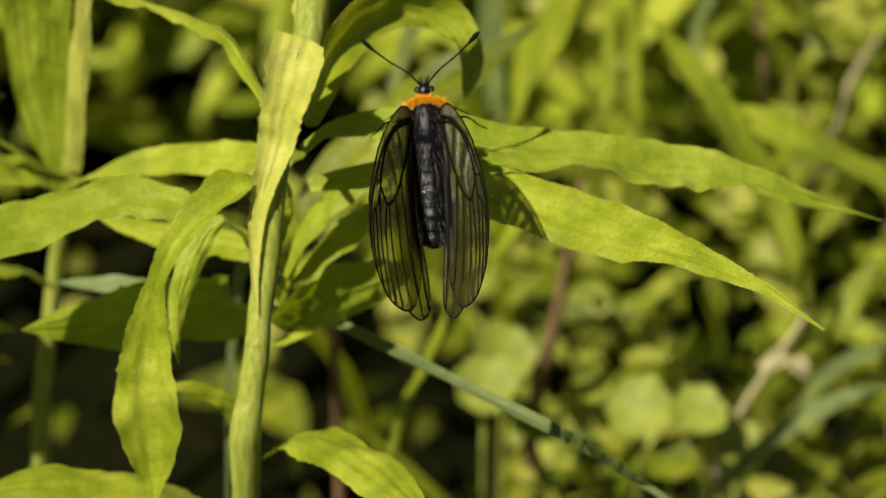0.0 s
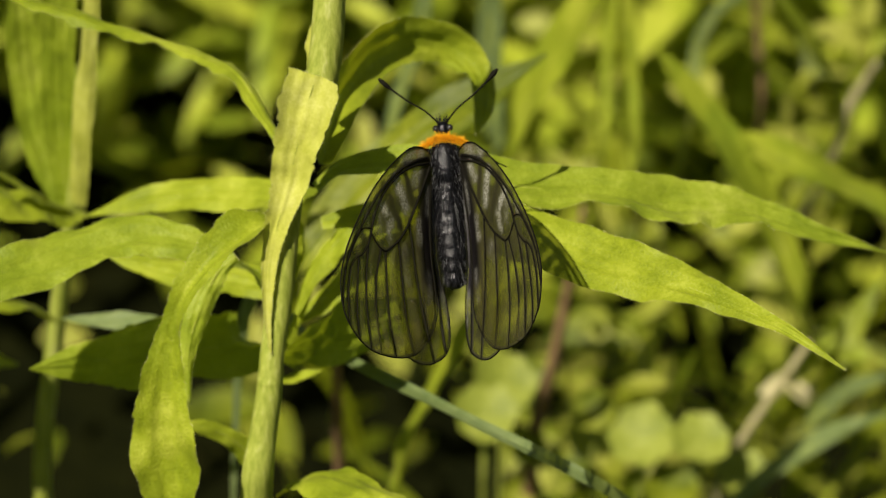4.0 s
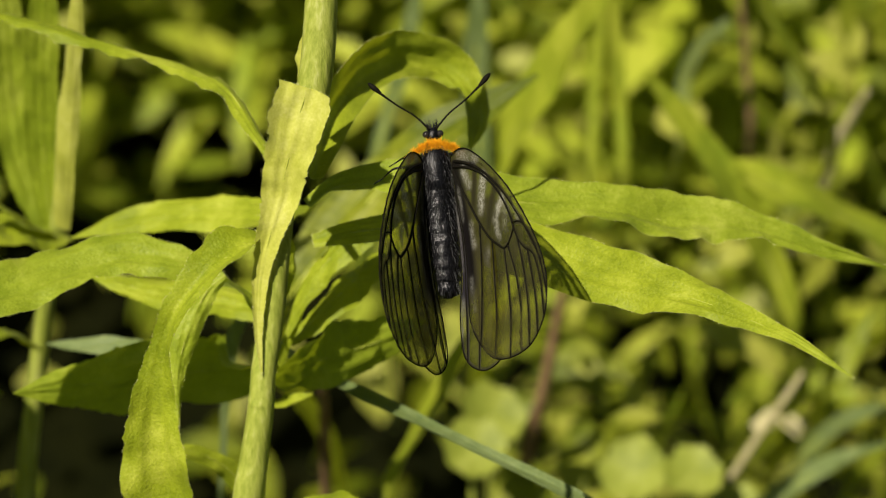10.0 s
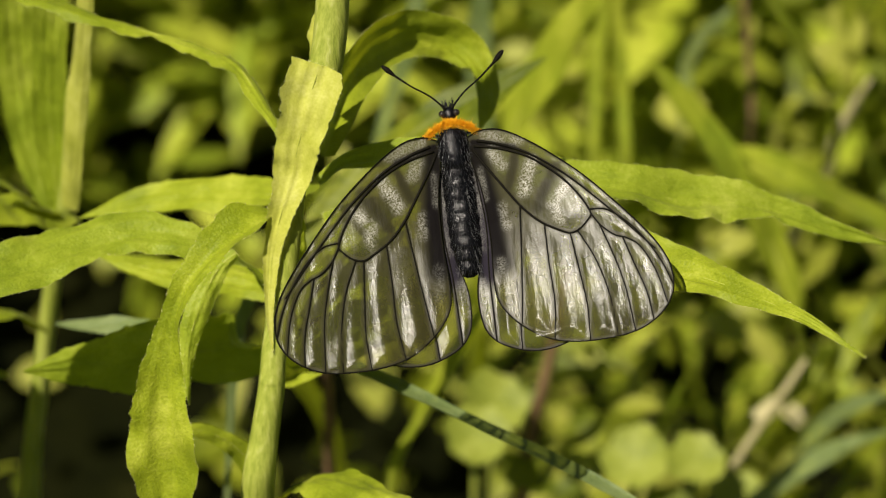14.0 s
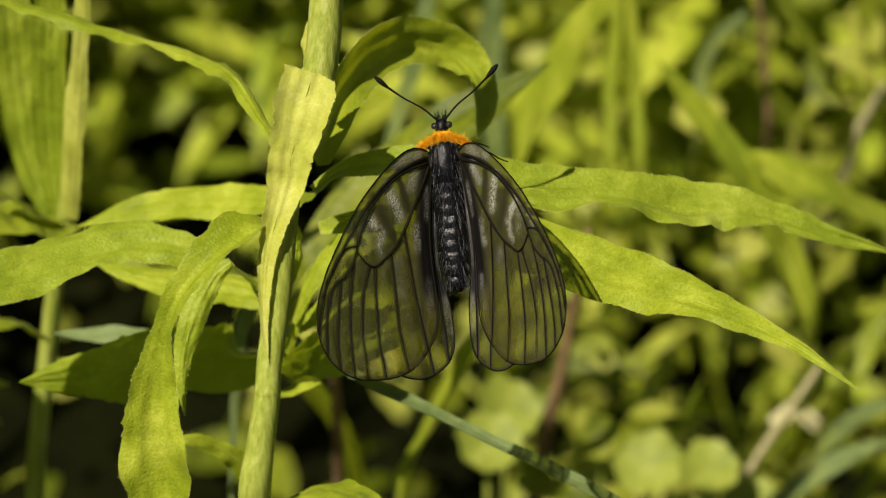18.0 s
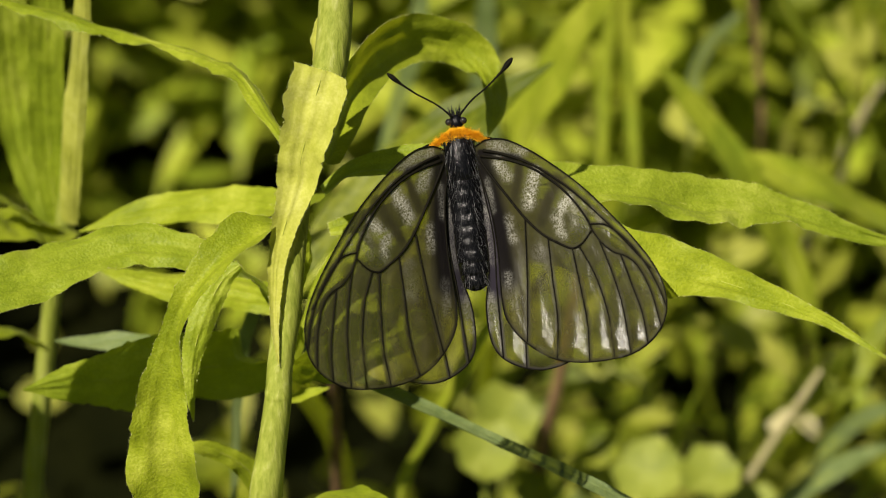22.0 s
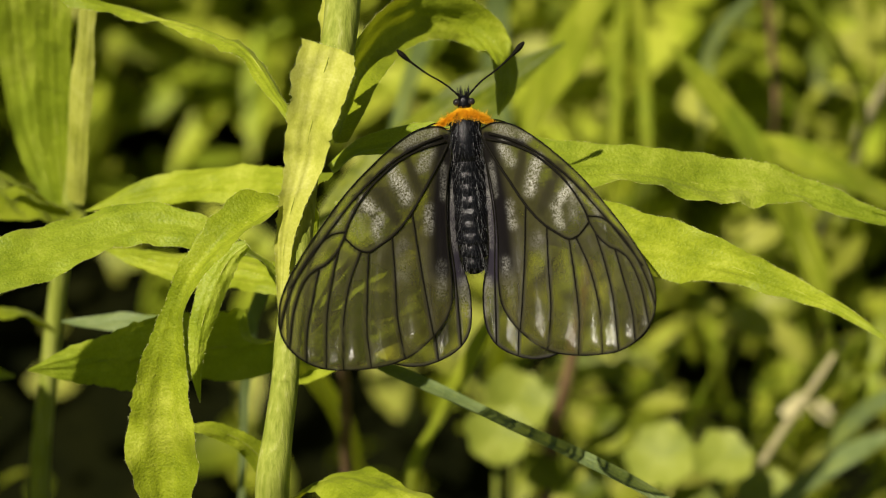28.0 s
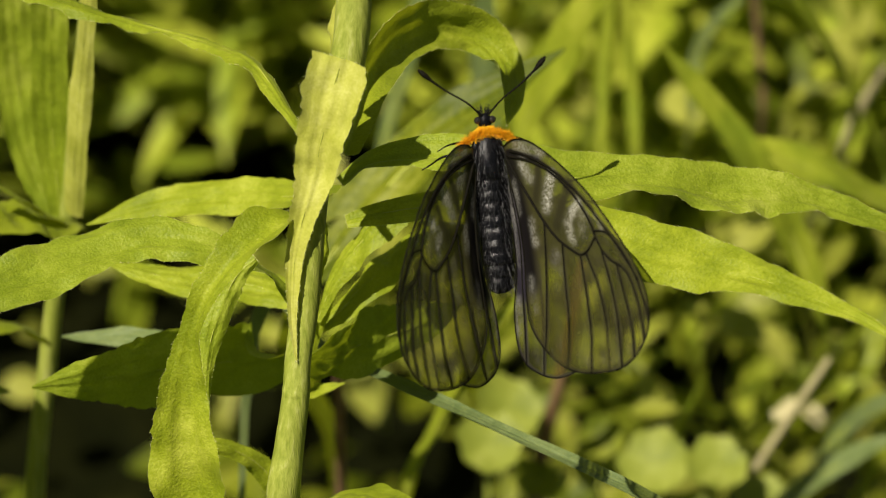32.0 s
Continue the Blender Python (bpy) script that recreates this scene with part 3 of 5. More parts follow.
reaching = leaf(goldenrod, [(-0.0184, 0.0245, 0.5339), (-0.0100, 0.0256, 0.5352), (0.0018, 0.0209, 0.5390), (0.0126, 0.0128, 0.5416), (0.0222, 0.0045, 0.5439), (0.0301, -0.0021, 0.5463), (0.0349, -0.0060, 0.5478), (0.0397, -0.0102, 0.5490), (0.0450, -0.0155, 0.5503), (0.0499, -0.0209, 0.5515), (0.0570, -0.0282, 0.5511)], [0.0020, 0.0046, 0.0069, 0.0088, 0.0093, 0.0081, 0.0067, 0.0045, 0.0028, 0.0018, 0.0002], [(-0.10, -0.37, 0.92), (-0.15, -0.43, 0.89), (-0.20, -0.36, 0.91)], cup=-0.26, wave=0.16, teeth=0.06, seed=8, down=0.00028, label='broad pointed leaf reaching out below the butterfly', nu=60, fold=0.32)
drooping = leaf(goldenrod, [(-0.0244, 0.0142, 0.5427), (-0.0271, 0.0110, 0.5442), (-0.0305, 0.0078, 0.5441), (-0.0340, 0.0046, 0.5425), (-0.0373, 0.0026, 0.5391), (-0.0396, 0.0010, 0.5346), (-0.0406, -0.0002, 0.5305), (-0.0412, -0.0019, 0.5259), (-0.0415, -0.0037, 0.5211), (-0.0415, -0.0055, 0.5164), (-0.0411, -0.0073, 0.5107), (-0.0410, -0.0094, 0.5048), (-0.0410, -0.0116, 0.5003)], [0.0014, 0.0053, 0.0071, 0.0054, 0.0040, 0.0035, 0.0048, 0.0065, 0.0083, 0.0103, 0.0087, 0.0048, 0.0002], [(-0.36, -0.19, 0.92), (-0.31, -0.33, 0.89), (-0.19, -0.71, 0.68), (-0.10, -0.78, 0.61), (-0.05, -0.79, 0.61)], cup=0.12, fold=0.5, wave=0.16, teeth=0.12, seed=9, down=0.00028, label='drooping twisted leaf with a folded tip', nu=60)
leaf(goldenrod, [(-0.0311, 0.0163, 0.5339), (-0.0333, 0.0152, 0.5325), (-0.0352, 0.0129, 0.5303), (-0.0369, 0.0102, 0.5268), (-0.0380, 0.0079, 0.5230), (-0.0383, 0.0057, 0.5185), (-0.0380, 0.0042, 0.5150)], [0.0016, 0.0029, 0.0042, 0.0039, 0.0028, 0.0015, 0.0002], [(0.30, -0.70, 0.64), (0.30, -0.74, 0.58)], cup=-0.4, wave=0.05, seed=10, down=0.00028, label='pale downy back of a leaf folded along its midrib', material=LEAF_GREEN)
leaf(goldenrod, [(-0.0262, 0.0250, 0.5183), (-0.0288, 0.0242, 0.5238), (-0.0332, 0.0213, 0.5298), (-0.0394, 0.0209, 0.5327), (-0.0461, 0.0214, 0.5333), (-0.0527, 0.0192, 0.5337), (-0.0598, 0.0142, 0.5338), (-0.0677, 0.0092, 0.5339), (-0.0771, 0.0030, 0.5325)], [0.0012, 0.0022, 0.0041, 0.0061, 0.0076, 0.0082, 0.0087, 0.0075, 0.0003], [(-0.10, -0.26, 0.96), (-0.10, -0.26, 0.96), (-0.00, -0.37, 0.93)], cup=-0.22, wave=0.12, teeth=0.06, seed=12, down=0.00028, material=LEAF_GREEN, label='long leaf arching out over the shade', nu=56, fold=0.35)
leaf(goldenrod, [(-0.0264, 0.0413, 0.5068), (-0.0336, 0.0442, 0.5072), (-0.0426, 0.0462, 0.5065), (-0.0508, 0.0488, 0.5066), (-0.0554, 0.0511, 0.5064)], [0.0044, 0.0082, 0.0068, 0.0030, 0.0003], [(-0.00, -0.12, 0.99)], cup=-0.1, wave=0.04, seed=13, label='short broad leaf lit through from above')
leaf(goldenrod, [(-0.0203, 0.0297, 0.5350), (-0.0260, 0.0455, 0.5226), (-0.0332, 0.0519, 0.5178), (-0.0412, 0.0558, 0.5146), (-0.0493, 0.0583, 0.5113), (-0.0583, 0.0591, 0.5073)], [0.0036, 0.0056, 0.0064, 0.0060, 0.0042, 0.0003], [(-0.10, -0.40, 0.91)], cup=-0.12, wave=0.04, seed=14, label='level leaf pointing away from the stem', fold=0.15)
leaf(goldenrod, [(-0.0250, 0.0305, 0.5049), (-0.0319, 0.0401, 0.4960), (-0.0396, 0.0367, 0.4981), (-0.0481, 0.0314, 0.5011), (-0.0555, 0.0270, 0.5035), (-0.0647, 0.0240, 0.5045)], [0.0071, 0.0116, 0.0124, 0.0120, 0.0081, 0.0003], [(0.34, -0.92, 0.12)], cup=-0.08, wave=0.03, seed=15, material=LEAF_GREEN, label='broad leaf in the shade of the others')
leaf(goldenrod, [(-0.0241, 0.0202, 0.5122), (-0.0207, 0.0285, 0.5065), (-0.0156, 0.0341, 0.5040), (-0.0086, 0.0371, 0.5045), (-0.0016, 0.0391, 0.5071)], [0.0026, 0.0096, 0.0114, 0.0088, 0.0004], [(0.35, -0.93, 0.10)], cup=-0.08, wave=0.03, seed=16, material=LEAF_GREEN, label="broad leaf in the butterfly's shade")
leaf(goldenrod, [(-0.0265, 0.0368, 0.4912), (-0.0233, 0.0343, 0.4945), (-0.0192, 0.0335, 0.4967)], [0.0009, 0.0023, 0.0002], [(-0.00, -0.34, 0.94)], seed=17, label='small leaf tip catching the sun', rib=0.0)
leaf(goldenrod, [(-0.0435, 0.0515, 0.4906), (-0.0501, 0.0549, 0.4885), (-0.0567, 0.0565, 0.4872), (-0.0633, 0.0582, 0.4862)], [0.0004, 0.0031, 0.0031, 0.0003], [(-0.00, -0.26, 0.97)], seed=18, label='pale leaf tip behind the stem', material=LEAF_BLUE, rib=0.0)
leaf(goldenrod, [(-0.0230, 0.0283, 0.5128), (-0.0201, 0.0308, 0.5192), (-0.0153, 0.0329, 0.5252), (-0.0102, 0.0353, 0.5282), (-0.0033, 0.0382, 0.5286)], [0.0012, 0.0035, 0.0055, 0.0048, 0.0003], [(-0.34, -0.22, 0.91)], cup=-0.3, wave=0.05, seed=19, label='small leaf standing in the leaf axil')
leaf(goldenrod, [(-0.0224, 0.0306, 0.5093), (-0.0190, 0.0327, 0.5119), (-0.0146, 0.0354, 0.5153), (-0.0102, 0.0395, 0.5174), (-0.0051, 0.0435, 0.5192)], [0.0012, 0.0040, 0.0056, 0.0047, 0.0004], [(-0.20, -0.19, 0.96)], cup=-0.3, wave=0.05, seed=20, label='small leaf standing in the leaf axil')
leaf(goldenrod, [(-0.0227, 0.0177, 0.5285), (-0.0220, 0.0198, 0.5311), (-0.0217, 0.0219, 0.5338), (-0.0220, 0.0221, 0.5373)], [0.0015, 0.0029, 0.0025, 0.0003], [(0.63, -0.61, 0.48)], cup=-0.3, seed=21, label='dark bud leaf pressed to the stem', rib=0.0)
leaf(goldenrod, [(-0.0242, 0.0300, 0.5052), (-0.0231, 0.0291, 0.5105), (-0.0216, 0.0296, 0.5145), (-0.0202, 0.0313, 0.5166)], [0.0014, 0.0017, 0.0016, 0.0003], [(-0.31, -0.61, 0.73)], cup=-0.4, seed=22, label='thin axil shoot', rib=0.0)
leaf(goldenrod, [(-0.0288, 0.0223, 0.4845), (-0.0312, 0.0223, 0.4895), (-0.0342, 0.0215, 0.4933), (-0.0379, 0.0201, 0.4963), (-0.0415, 0.0180, 0.4984)], [0.0039, 0.0036, 0.0027, 0.0023, 0.0007], [(-0.25, -0.55, 0.80)], cup=-0.2, seed=23, label='small curved leaf low on the stem')
leaf(goldenrod, [(-0.0259, 0.0100, 0.4904), (-0.0220, 0.0044, 0.4993), (-0.0167, -0.0029, 0.5061), (-0.0102, -0.0121, 0.5105), (-0.0040, -0.0209, 0.5122), (0.0029, -0.0310, 0.5123)], [0.0018, 0.0053, 0.0083, 0.0089, 0.0072, 0.0003], [(0.05, -0.12, 0.99), (0.10, -0.26, 0.96)], cup=-0.2, wave=0.05, seed=24, label='broad leaf bending down from the stem')
leaf(goldenrod, [(-0.0295, 0.0192, 0.4637), (-0.0342, 0.0123, 0.4775), (-0.0416, 0.0065, 0.4865), (-0.0517, 0.0027, 0.4915), (-0.0619, -0.0006, 0.4941), (-0.0739, -0.0037, 0.4938)], [0.0028, 0.0063, 0.0077, 0.0080, 0.0074, 0.0004], [(-0.00, -0.05, 1.00)], cup=-0.2, wave=0.05, seed=25, label='long leaf spreading low over the grass')
weed = thing('wild_plant', (-0.0881, 0.1300, 0.0000), 'tall yellow-green weed with upright leaves', 'plant', 'meadow weeds')
part('stem', tube([(-0.0557, 0.0790, 0.5566), (-0.0583, 0.0867, 0.5319), (-0.0615, 0.0938, 0.5063), (-0.0639, 0.0944, 0.4845), (-0.0674, 0.0968, 0.4652), (-0.0704, 0.0970, 0.4446), (-0.0740, 0.0982, 0.4168), (-0.0789, 0.0970, 0.2233), (-0.0881, 0.1300, 0.0000)], [0.00064, 0.00091, 0.00119, 0.00155, 0.00155, 0.00164, 0.00182, 0.00201, 0.00219], 60, 14, weed.location), STEM, weed, 'pale green stem')
leaf(weed, [(-0.0628, 0.0839, 0.4901), (-0.0615, 0.0812, 0.5040), (-0.0597, 0.0795, 0.5191), (-0.0577, 0.0757, 0.5351), (-0.0558, 0.0729, 0.5522)], [0.0032, 0.0042, 0.0040, 0.0034, 0.0003], [(-0.24, -0.60, 0.77)], cup=-0.3, seed=30, label='folded upright leaf seen from its pale side', material=LEAF_PALE)
leaf(weed, [(-0.0655, 0.0940, 0.4823), (-0.0661, 0.0960, 0.4952), (-0.0658, 0.0967, 0.5100), (-0.0644, 0.0954, 0.5257), (-0.0628, 0.0946, 0.5419)], [0.0036, 0.0056, 0.0060, 0.0052, 0.0003], [(-0.05, -0.53, 0.85)], cup=0.15, seed=31, material=LEAF_GREEN, label='upright lance-shaped leaf')
leaf(weed, [(-0.0669, 0.0984, 0.4776), (-0.0708, 0.1033, 0.4873), (-0.0724, 0.1076, 0.4997), (-0.0727, 0.1089, 0.5152), (-0.0724, 0.1088, 0.5324)], [0.0031, 0.0058, 0.0069, 0.0062, 0.0004], [(0.10, -0.52, 0.85)], cup=0.15, seed=32, material=LEAF_GREEN, label='upright lance-shaped leaf')
leaf(weed, [(-0.0626, 0.0899, 0.4840), (-0.0658, 0.0833, 0.4894), (-0.0700, 0.0788, 0.4940), (-0.0757, 0.0743, 0.4986), (-0.0836, 0.0703, 0.5004)], [0.0036, 0.0082, 0.0097, 0.0078, 0.0003], [(-0.00, -0.19, 0.98)], cup=-0.1, seed=33, label='broad yellowish leaf')
leaf(weed, [(-0.0631, 0.0861, 0.4861), (-0.0673, 0.0810, 0.4933), (-0.0721, 0.0763, 0.5012), (-0.0769, 0.0727, 0.5068)], [0.0018, 0.0032, 0.0035, 0.0005], [(-0.11, -0.01, 0.99)], cup=-0.2, seed=34, label='narrow leaf')
leaf(weed, [(-0.0686, 0.0942, 0.4547), (-0.0717, 0.0894, 0.4625), (-0.0756, 0.0833, 0.4686), (-0.0819, 0.0794, 0.4705)], [0.0017, 0.0040, 0.0045, 0.0004], [(-0.00, 0.06, 1.00)], cup=-0.2, seed=35, label='small leaf in the shade')
blade = thing('grass_blade', (-0.0527, 0.1216, 0.0000), 'long grey-green grass blade arching through the weeds', 'grass')
leaf(blade, [(-0.0527, 0.1216, 0.0000), (-0.0427, 0.0966, 0.2403), (-0.0327, 0.0716, 0.4806), (-0.0214, 0.0439, 0.4938), (-0.0112, 0.0302, 0.4990), (-0.0028, 0.0233, 0.4999), (0.0064, 0.0175, 0.4989), (0.0158, 0.0118, 0.4981), (0.0261, 0.0055, 0.4965), (0.0387, -0.0024, 0.4928)], [0.0020, 0.0020, 0.0023, 0.0026, 0.0030, 0.0031, 0.0031, 0.0030, 0.0026, 0.0021], [(0.28, 0.02, 0.96)], LEAF_BLUE, cup=0.25, teeth=0.0, seed=40, rib=0.0, nu=70, name='blade')
# far blades are fitted to the view: roots run back along the sight line
far_blade = thing('grass_blade', (0.0117, 0.6027, 0.0000), 'wide yellow-green grass blade behind the weeds', 'grass', 'tall grass behind')
leaf(far_blade, [(0.0117, 0.6027, 0.0000), (0.0117, 0.3878, 0.2262), (0.0117, 0.2446, 0.3770), (0.0172, 0.2374, 0.4002), (0.0249, 0.2291, 0.4221), (0.0321, 0.2211, 0.4444), (0.0373, 0.2197, 0.4588)], [0.0048, 0.0048, 0.0097, 0.0146, 0.0143, 0.0113, 0.0011], [(-0.31, -0.33, 0.89)], GRASS_NEAR, cup=0.15, teeth=0.0, seed=50, rib=0.0004, nu=40, name='blade')
far_blade = thing('grass_blade', (0.0753, 0.5521, 0.0000), 'wide grass blade with a blunt tip', 'grass', 'tall grass behind')
leaf(far_blade, [(0.0753, 0.5521, 0.0000), (0.0753, 0.3456, 0.2174), (0.0753, 0.2079, 0.3624), (0.0686, 0.2109, 0.3825), (0.0585, 0.2136, 0.4022), (0.0489, 0.2173, 0.4152), (0.0411, 0.2192, 0.4257)], [0.0030, 0.0030, 0.0059, 0.0082, 0.0088, 0.0069, 0.0007], [(0.30, -0.32, 0.90)], GRASS_NEAR, cup=0.15, teeth=0.0, seed=51, rib=0.0004, nu=40, name='blade')
far_blade = thing('grass_blade', (0.1023, 0.5785, 0.0000), 'wide grass blade lying over the others', 'grass', 'tall grass behind')
leaf(far_blade, [(0.1023, 0.5785, 0.0000), (0.1023, 0.3674, 0.2221), (0.1023, 0.2268, 0.3702), (0.0893, 0.2232, 0.3819), (0.0755, 0.2195, 0.3935), (0.0623, 0.2183, 0.4002), (0.0527, 0.2157, 0.4049)], [0.0036, 0.0036, 0.0072, 0.0099, 0.0100, 0.0081, 0.0007], [(0.10, -0.12, 0.99)], GRASS_NEAR, cup=0.15, teeth=0.0, seed=52, rib=0.0004, nu=40, name='blade')
far_blade = thing('grass_blade', (0.0840, 0.6198, 0.0000), 'bright narrow yellow-green grass blade', 'grass', 'tall grass behind')
leaf(far_blade, [(0.0840, 0.6198, 0.0000), (0.0840, 0.3993, 0.2321), (0.0840, 0.2524, 0.3868), (0.0774, 0.2420, 0.4061), (0.0706, 0.2396, 0.4192), (0.0640, 0.2378, 0.4332), (0.0587, 0.2344, 0.4451)], [0.0010, 0.0010, 0.0019, 0.0047, 0.0054, 0.0046, 0.0007], [(0.30, -0.32, 0.90)], GRASS_NEAR, cup=0.15, teeth=0.0, seed=53, rib=0.0004, nu=40, name='blade')
far_blade = thing('grass_blade', (-0.0123, 0.4954, 0.0000), 'broad pale green blade behind the butterfly', 'grass', 'tall grass behind')
leaf(far_blade, [(-0.0123, 0.4954, 0.0000), (-0.0123, 0.2908, 0.2154), (-0.0123, 0.1543, 0.3590), (-0.0076, 0.1469, 0.3819), (-0.0010, 0.1390, 0.4044), (0.0052, 0.1302, 0.4255), (0.0122, 0.1210, 0.4463), (0.0180, 0.1182, 0.4589)], [0.0036, 0.0036, 0.0068, 0.0092, 0.0103, 0.0096, 0.0071, 0.0006], [(-0.20, -0.26, 0.95)], GRASS_NEAR, cup=0.15, teeth=0.0, seed=54, rib=0.0004, nu=40, name='blade')
far_blade = thing('broad_blade', (-0.0258, 0.5409, 0.0000), 'broad pale green leaf behind the arching leaf', 'grass', 'tall grass behind')
leaf(far_blade, [(-0.0258, 0.5409, 0.0000), (-0.0258, 0.2795, 0.2752), (-0.0258, 0.1052, 0.4586), (-0.0179, 0.1114, 0.4664), (-0.0080, 0.1181, 0.4751), (0.0008, 0.1225, 0.4806), (0.0097, 0.1262, 0.4853), (0.0176, 0.1293, 0.4893)], [0.0036, 0.0036, 0.0060, 0.0119, 0.0129, 0.0109, 0.0060, 0.0006], [(-0.21, -0.23, 0.95)], LEAF_FAR, cup=0.15, teeth=0.0, seed=55, rib=0.0004, nu=40, name='blade')
far_blade = thing('grass_blade', (-0.0149, 0.6041, 0.0000), 'narrow grey-green meadow grass blade', 'grass', 'tall grass behind')
leaf(far_blade, [(-0.0149, 0.6041, 0.0000), (-0.0149, 0.3888, 0.2267), (-0.0149, 0.2452, 0.3778), (-0.0112, 0.2446, 0.3933), (-0.0076, 0.2438, 0.4085), (-0.0047, 0.2443, 0.4254), (-0.0029, 0.2424, 0.4392)], [0.0016, 0.0016, 0.0031, 0.0043, 0.0045, 0.0042, 0.0009], [(-0.32, -0.41, 0.85)], LEAF_BLUE, cup=0.15, teeth=0.0, seed=56, rib=0.0004, nu=40, name='blade')
far_blade = thing('grass_blade', (0.0096, 0.6134, 0.0000), 'narrow grey-green meadow grass blade', 'grass', 'tall grass behind')
leaf(far_blade, [(0.0096, 0.6134, 0.0000), (0.0096, 0.4117, 0.2123), (0.0096, 0.2772, 0.3538), (0.0082, 0.2785, 0.3716), (0.0080, 0.2795, 0.3892), (0.0090, 0.2818, 0.4084)], [0.0018, 0.0018, 0.0038, 0.0055, 0.0054, 0.0012], [(-0.11, -0.43, 0.90)], LEAF_BLUE, cup=0.15, teeth=0.0, seed=57, rib=0.0004, nu=40, name='blade')
far_blade = thing('grass_blade', (0.0568, 0.4928, 0.0000), 'narrow grey-green meadow grass blade', 'grass', 'tall grass behind')
leaf(far_blade, [(0.0568, 0.4928, 0.0000), (0.0568, 0.3142, 0.1881), (0.0568, 0.1950, 0.3135), (0.0680, 0.1950, 0.3297), (0.0826, 0.1934, 0.3438), (0.0956, 0.1888, 0.3541)], [0.0018, 0.0018, 0.0036, 0.0052, 0.0052, 0.0009], [(0.10, -0.12, 0.99)], LEAF_BLUE, cup=0.15, teeth=0.0, seed=60, rib=0.0004, nu=40, name='blade')
far_blade = thing('grass_blade', (0.0843, 0.5424, 0.0000), 'pale green grass blade slanting back along the view', 'grass', 'tall grass behind')
leaf(far_blade, [(0.0843, 0.5424, 0.0000), (0.0843, 0.3474, 0.2053), (0.0843, 0.2174, 0.3421), (0.0879, 0.2234, 0.3497), (0.0927, 0.2286, 0.3564)], [0.0018, 0.0018, 0.0036, 0.0053, 0.0007], [(0.10, -0.26, 0.96)], GRASS_FAR, cup=0.15, teeth=0.0, seed=61, rib=0.0004, nu=40, name='blade')
stalk = thing('stalk', (0.0186, 0.2279, 0.0000), 'thin dry brown stalk behind the butterfly', 'stalk', 'dry stalks')
part('rod', tube([(0.0186, 0.2279, 0.0000), (0.0186, 0.2279, 0.3068), (0.0223, 0.2202, 0.3393), (0.0248, 0.2183, 0.3596), (0.0277, 0.2143, 0.3869)], [0.00162, 0.00162, 0.00133, 0.00107, 0.00057], 40, 10, stalk.location), DRY, stalk)
stalk = thing('stalk', (0.0604, 0.2175, 0.0000), 'pale straw-coloured broken stalk', 'stalk', 'dry stalks')
part('rod', tube([(0.0604, 0.2175, 0.0000), (0.0604, 0.2175, 0.3097), (0.0646, 0.2153, 0.3231), (0.0711, 0.2144, 0.3382), (0.0786, 0.2142, 0.3541)], [0.00093, 0.00093, 0.00091, 0.00084, 0.00060], 40, 10, stalk.location), STRAW, stalk)
stalk = thing('stalk', (-0.0224, 0.1707, 0.0000), 'pale upright stalk in the shade', 'stalk', 'dry stalks')
part('rod', tube([(-0.0224, 0.1707, 0.0000), (-0.0224, 0.1707, 0.3474), (-0.0223, 0.1640, 0.3714), (-0.0222, 0.1556, 0.3931), (-0.0223, 0.1455, 0.4127)], [0.00115, 0.00115, 0.00113, 0.00099, 0.00064], 40, 10, stalk.location), DRY, stalk)
far_blade = thing('grass_blade', (0.0417, 0.6214, 0.0000), 'pale green grass blade, its root slanted back along the view', 'grass', 'tall grass behind')
leaf(far_blade, [(0.0417, 0.6214, 0.0000), (0.0417, 0.4214, 0.1986), (0.0417, 0.2914, 0.3424), (0.0406, 0.2941, 0.3622), (0.0392, 0.2951, 0.3797), (0.0376, 0.2958, 0.3970)], [0.0013, 0.0013, 0.0025, 0.0032, 0.0030, 0.0012], [(-0.2, -0.5, 0.8)], GRASS_NEAR, cup=0.15, teeth=0.0, seed=62, rib=0.0004, nu=40, name='blade')
far_blade = thing('grass_blade', (0.0347, 0.6367, 0.0000), 'pale green grass blade, its root slanted back along the view', 'grass', 'tall grass behind')
leaf(far_blade, [(0.0347, 0.6367, 0.0000), (0.0347, 0.4367, 0.1910), (0.0347, 0.3067, 0.3294), (0.0351, 0.3104, 0.3505), (0.0364, 0.3131, 0.3703), (0.0370, 0.3125, 0.3858)], [0.0012, 0.0012, 0.0023, 0.0031, 0.0028, 0.0010], [(-0.2, -0.5, 0.8)], GRASS_NEAR, cup=0.15, teeth=0.0, seed=63, rib=0.0004, nu=40, name='blade')
far_blade = thing('grass_blade', (0.0562, 0.6517, 0.0000), 'curved grey-green grass blade', 'grass', 'tall grass behind')
leaf(far_blade, [(0.0562, 0.6517, 0.0000), (0.0562, 0.4517, 0.1929), (0.0562, 0.3217, 0.3326), (0.0569, 0.3223, 0.3497), (0.0602, 0.3188, 0.3615), (0.0656, 0.3141, 0.3717)], [0.0010, 0.0010, 0.0021, 0.0033, 0.0033, 0.0018], [(-0.2, -0.5, 0.8)], LEAF_BLUE, cup=0.15, teeth=0.0, seed=64, rib=0.0004, nu=40, name='blade')
stalk = thing('stalk', (0.0736, 0.6605, 0.0000), 'thin dry brown stalk among the grass', 'stalk', 'dry stalks')
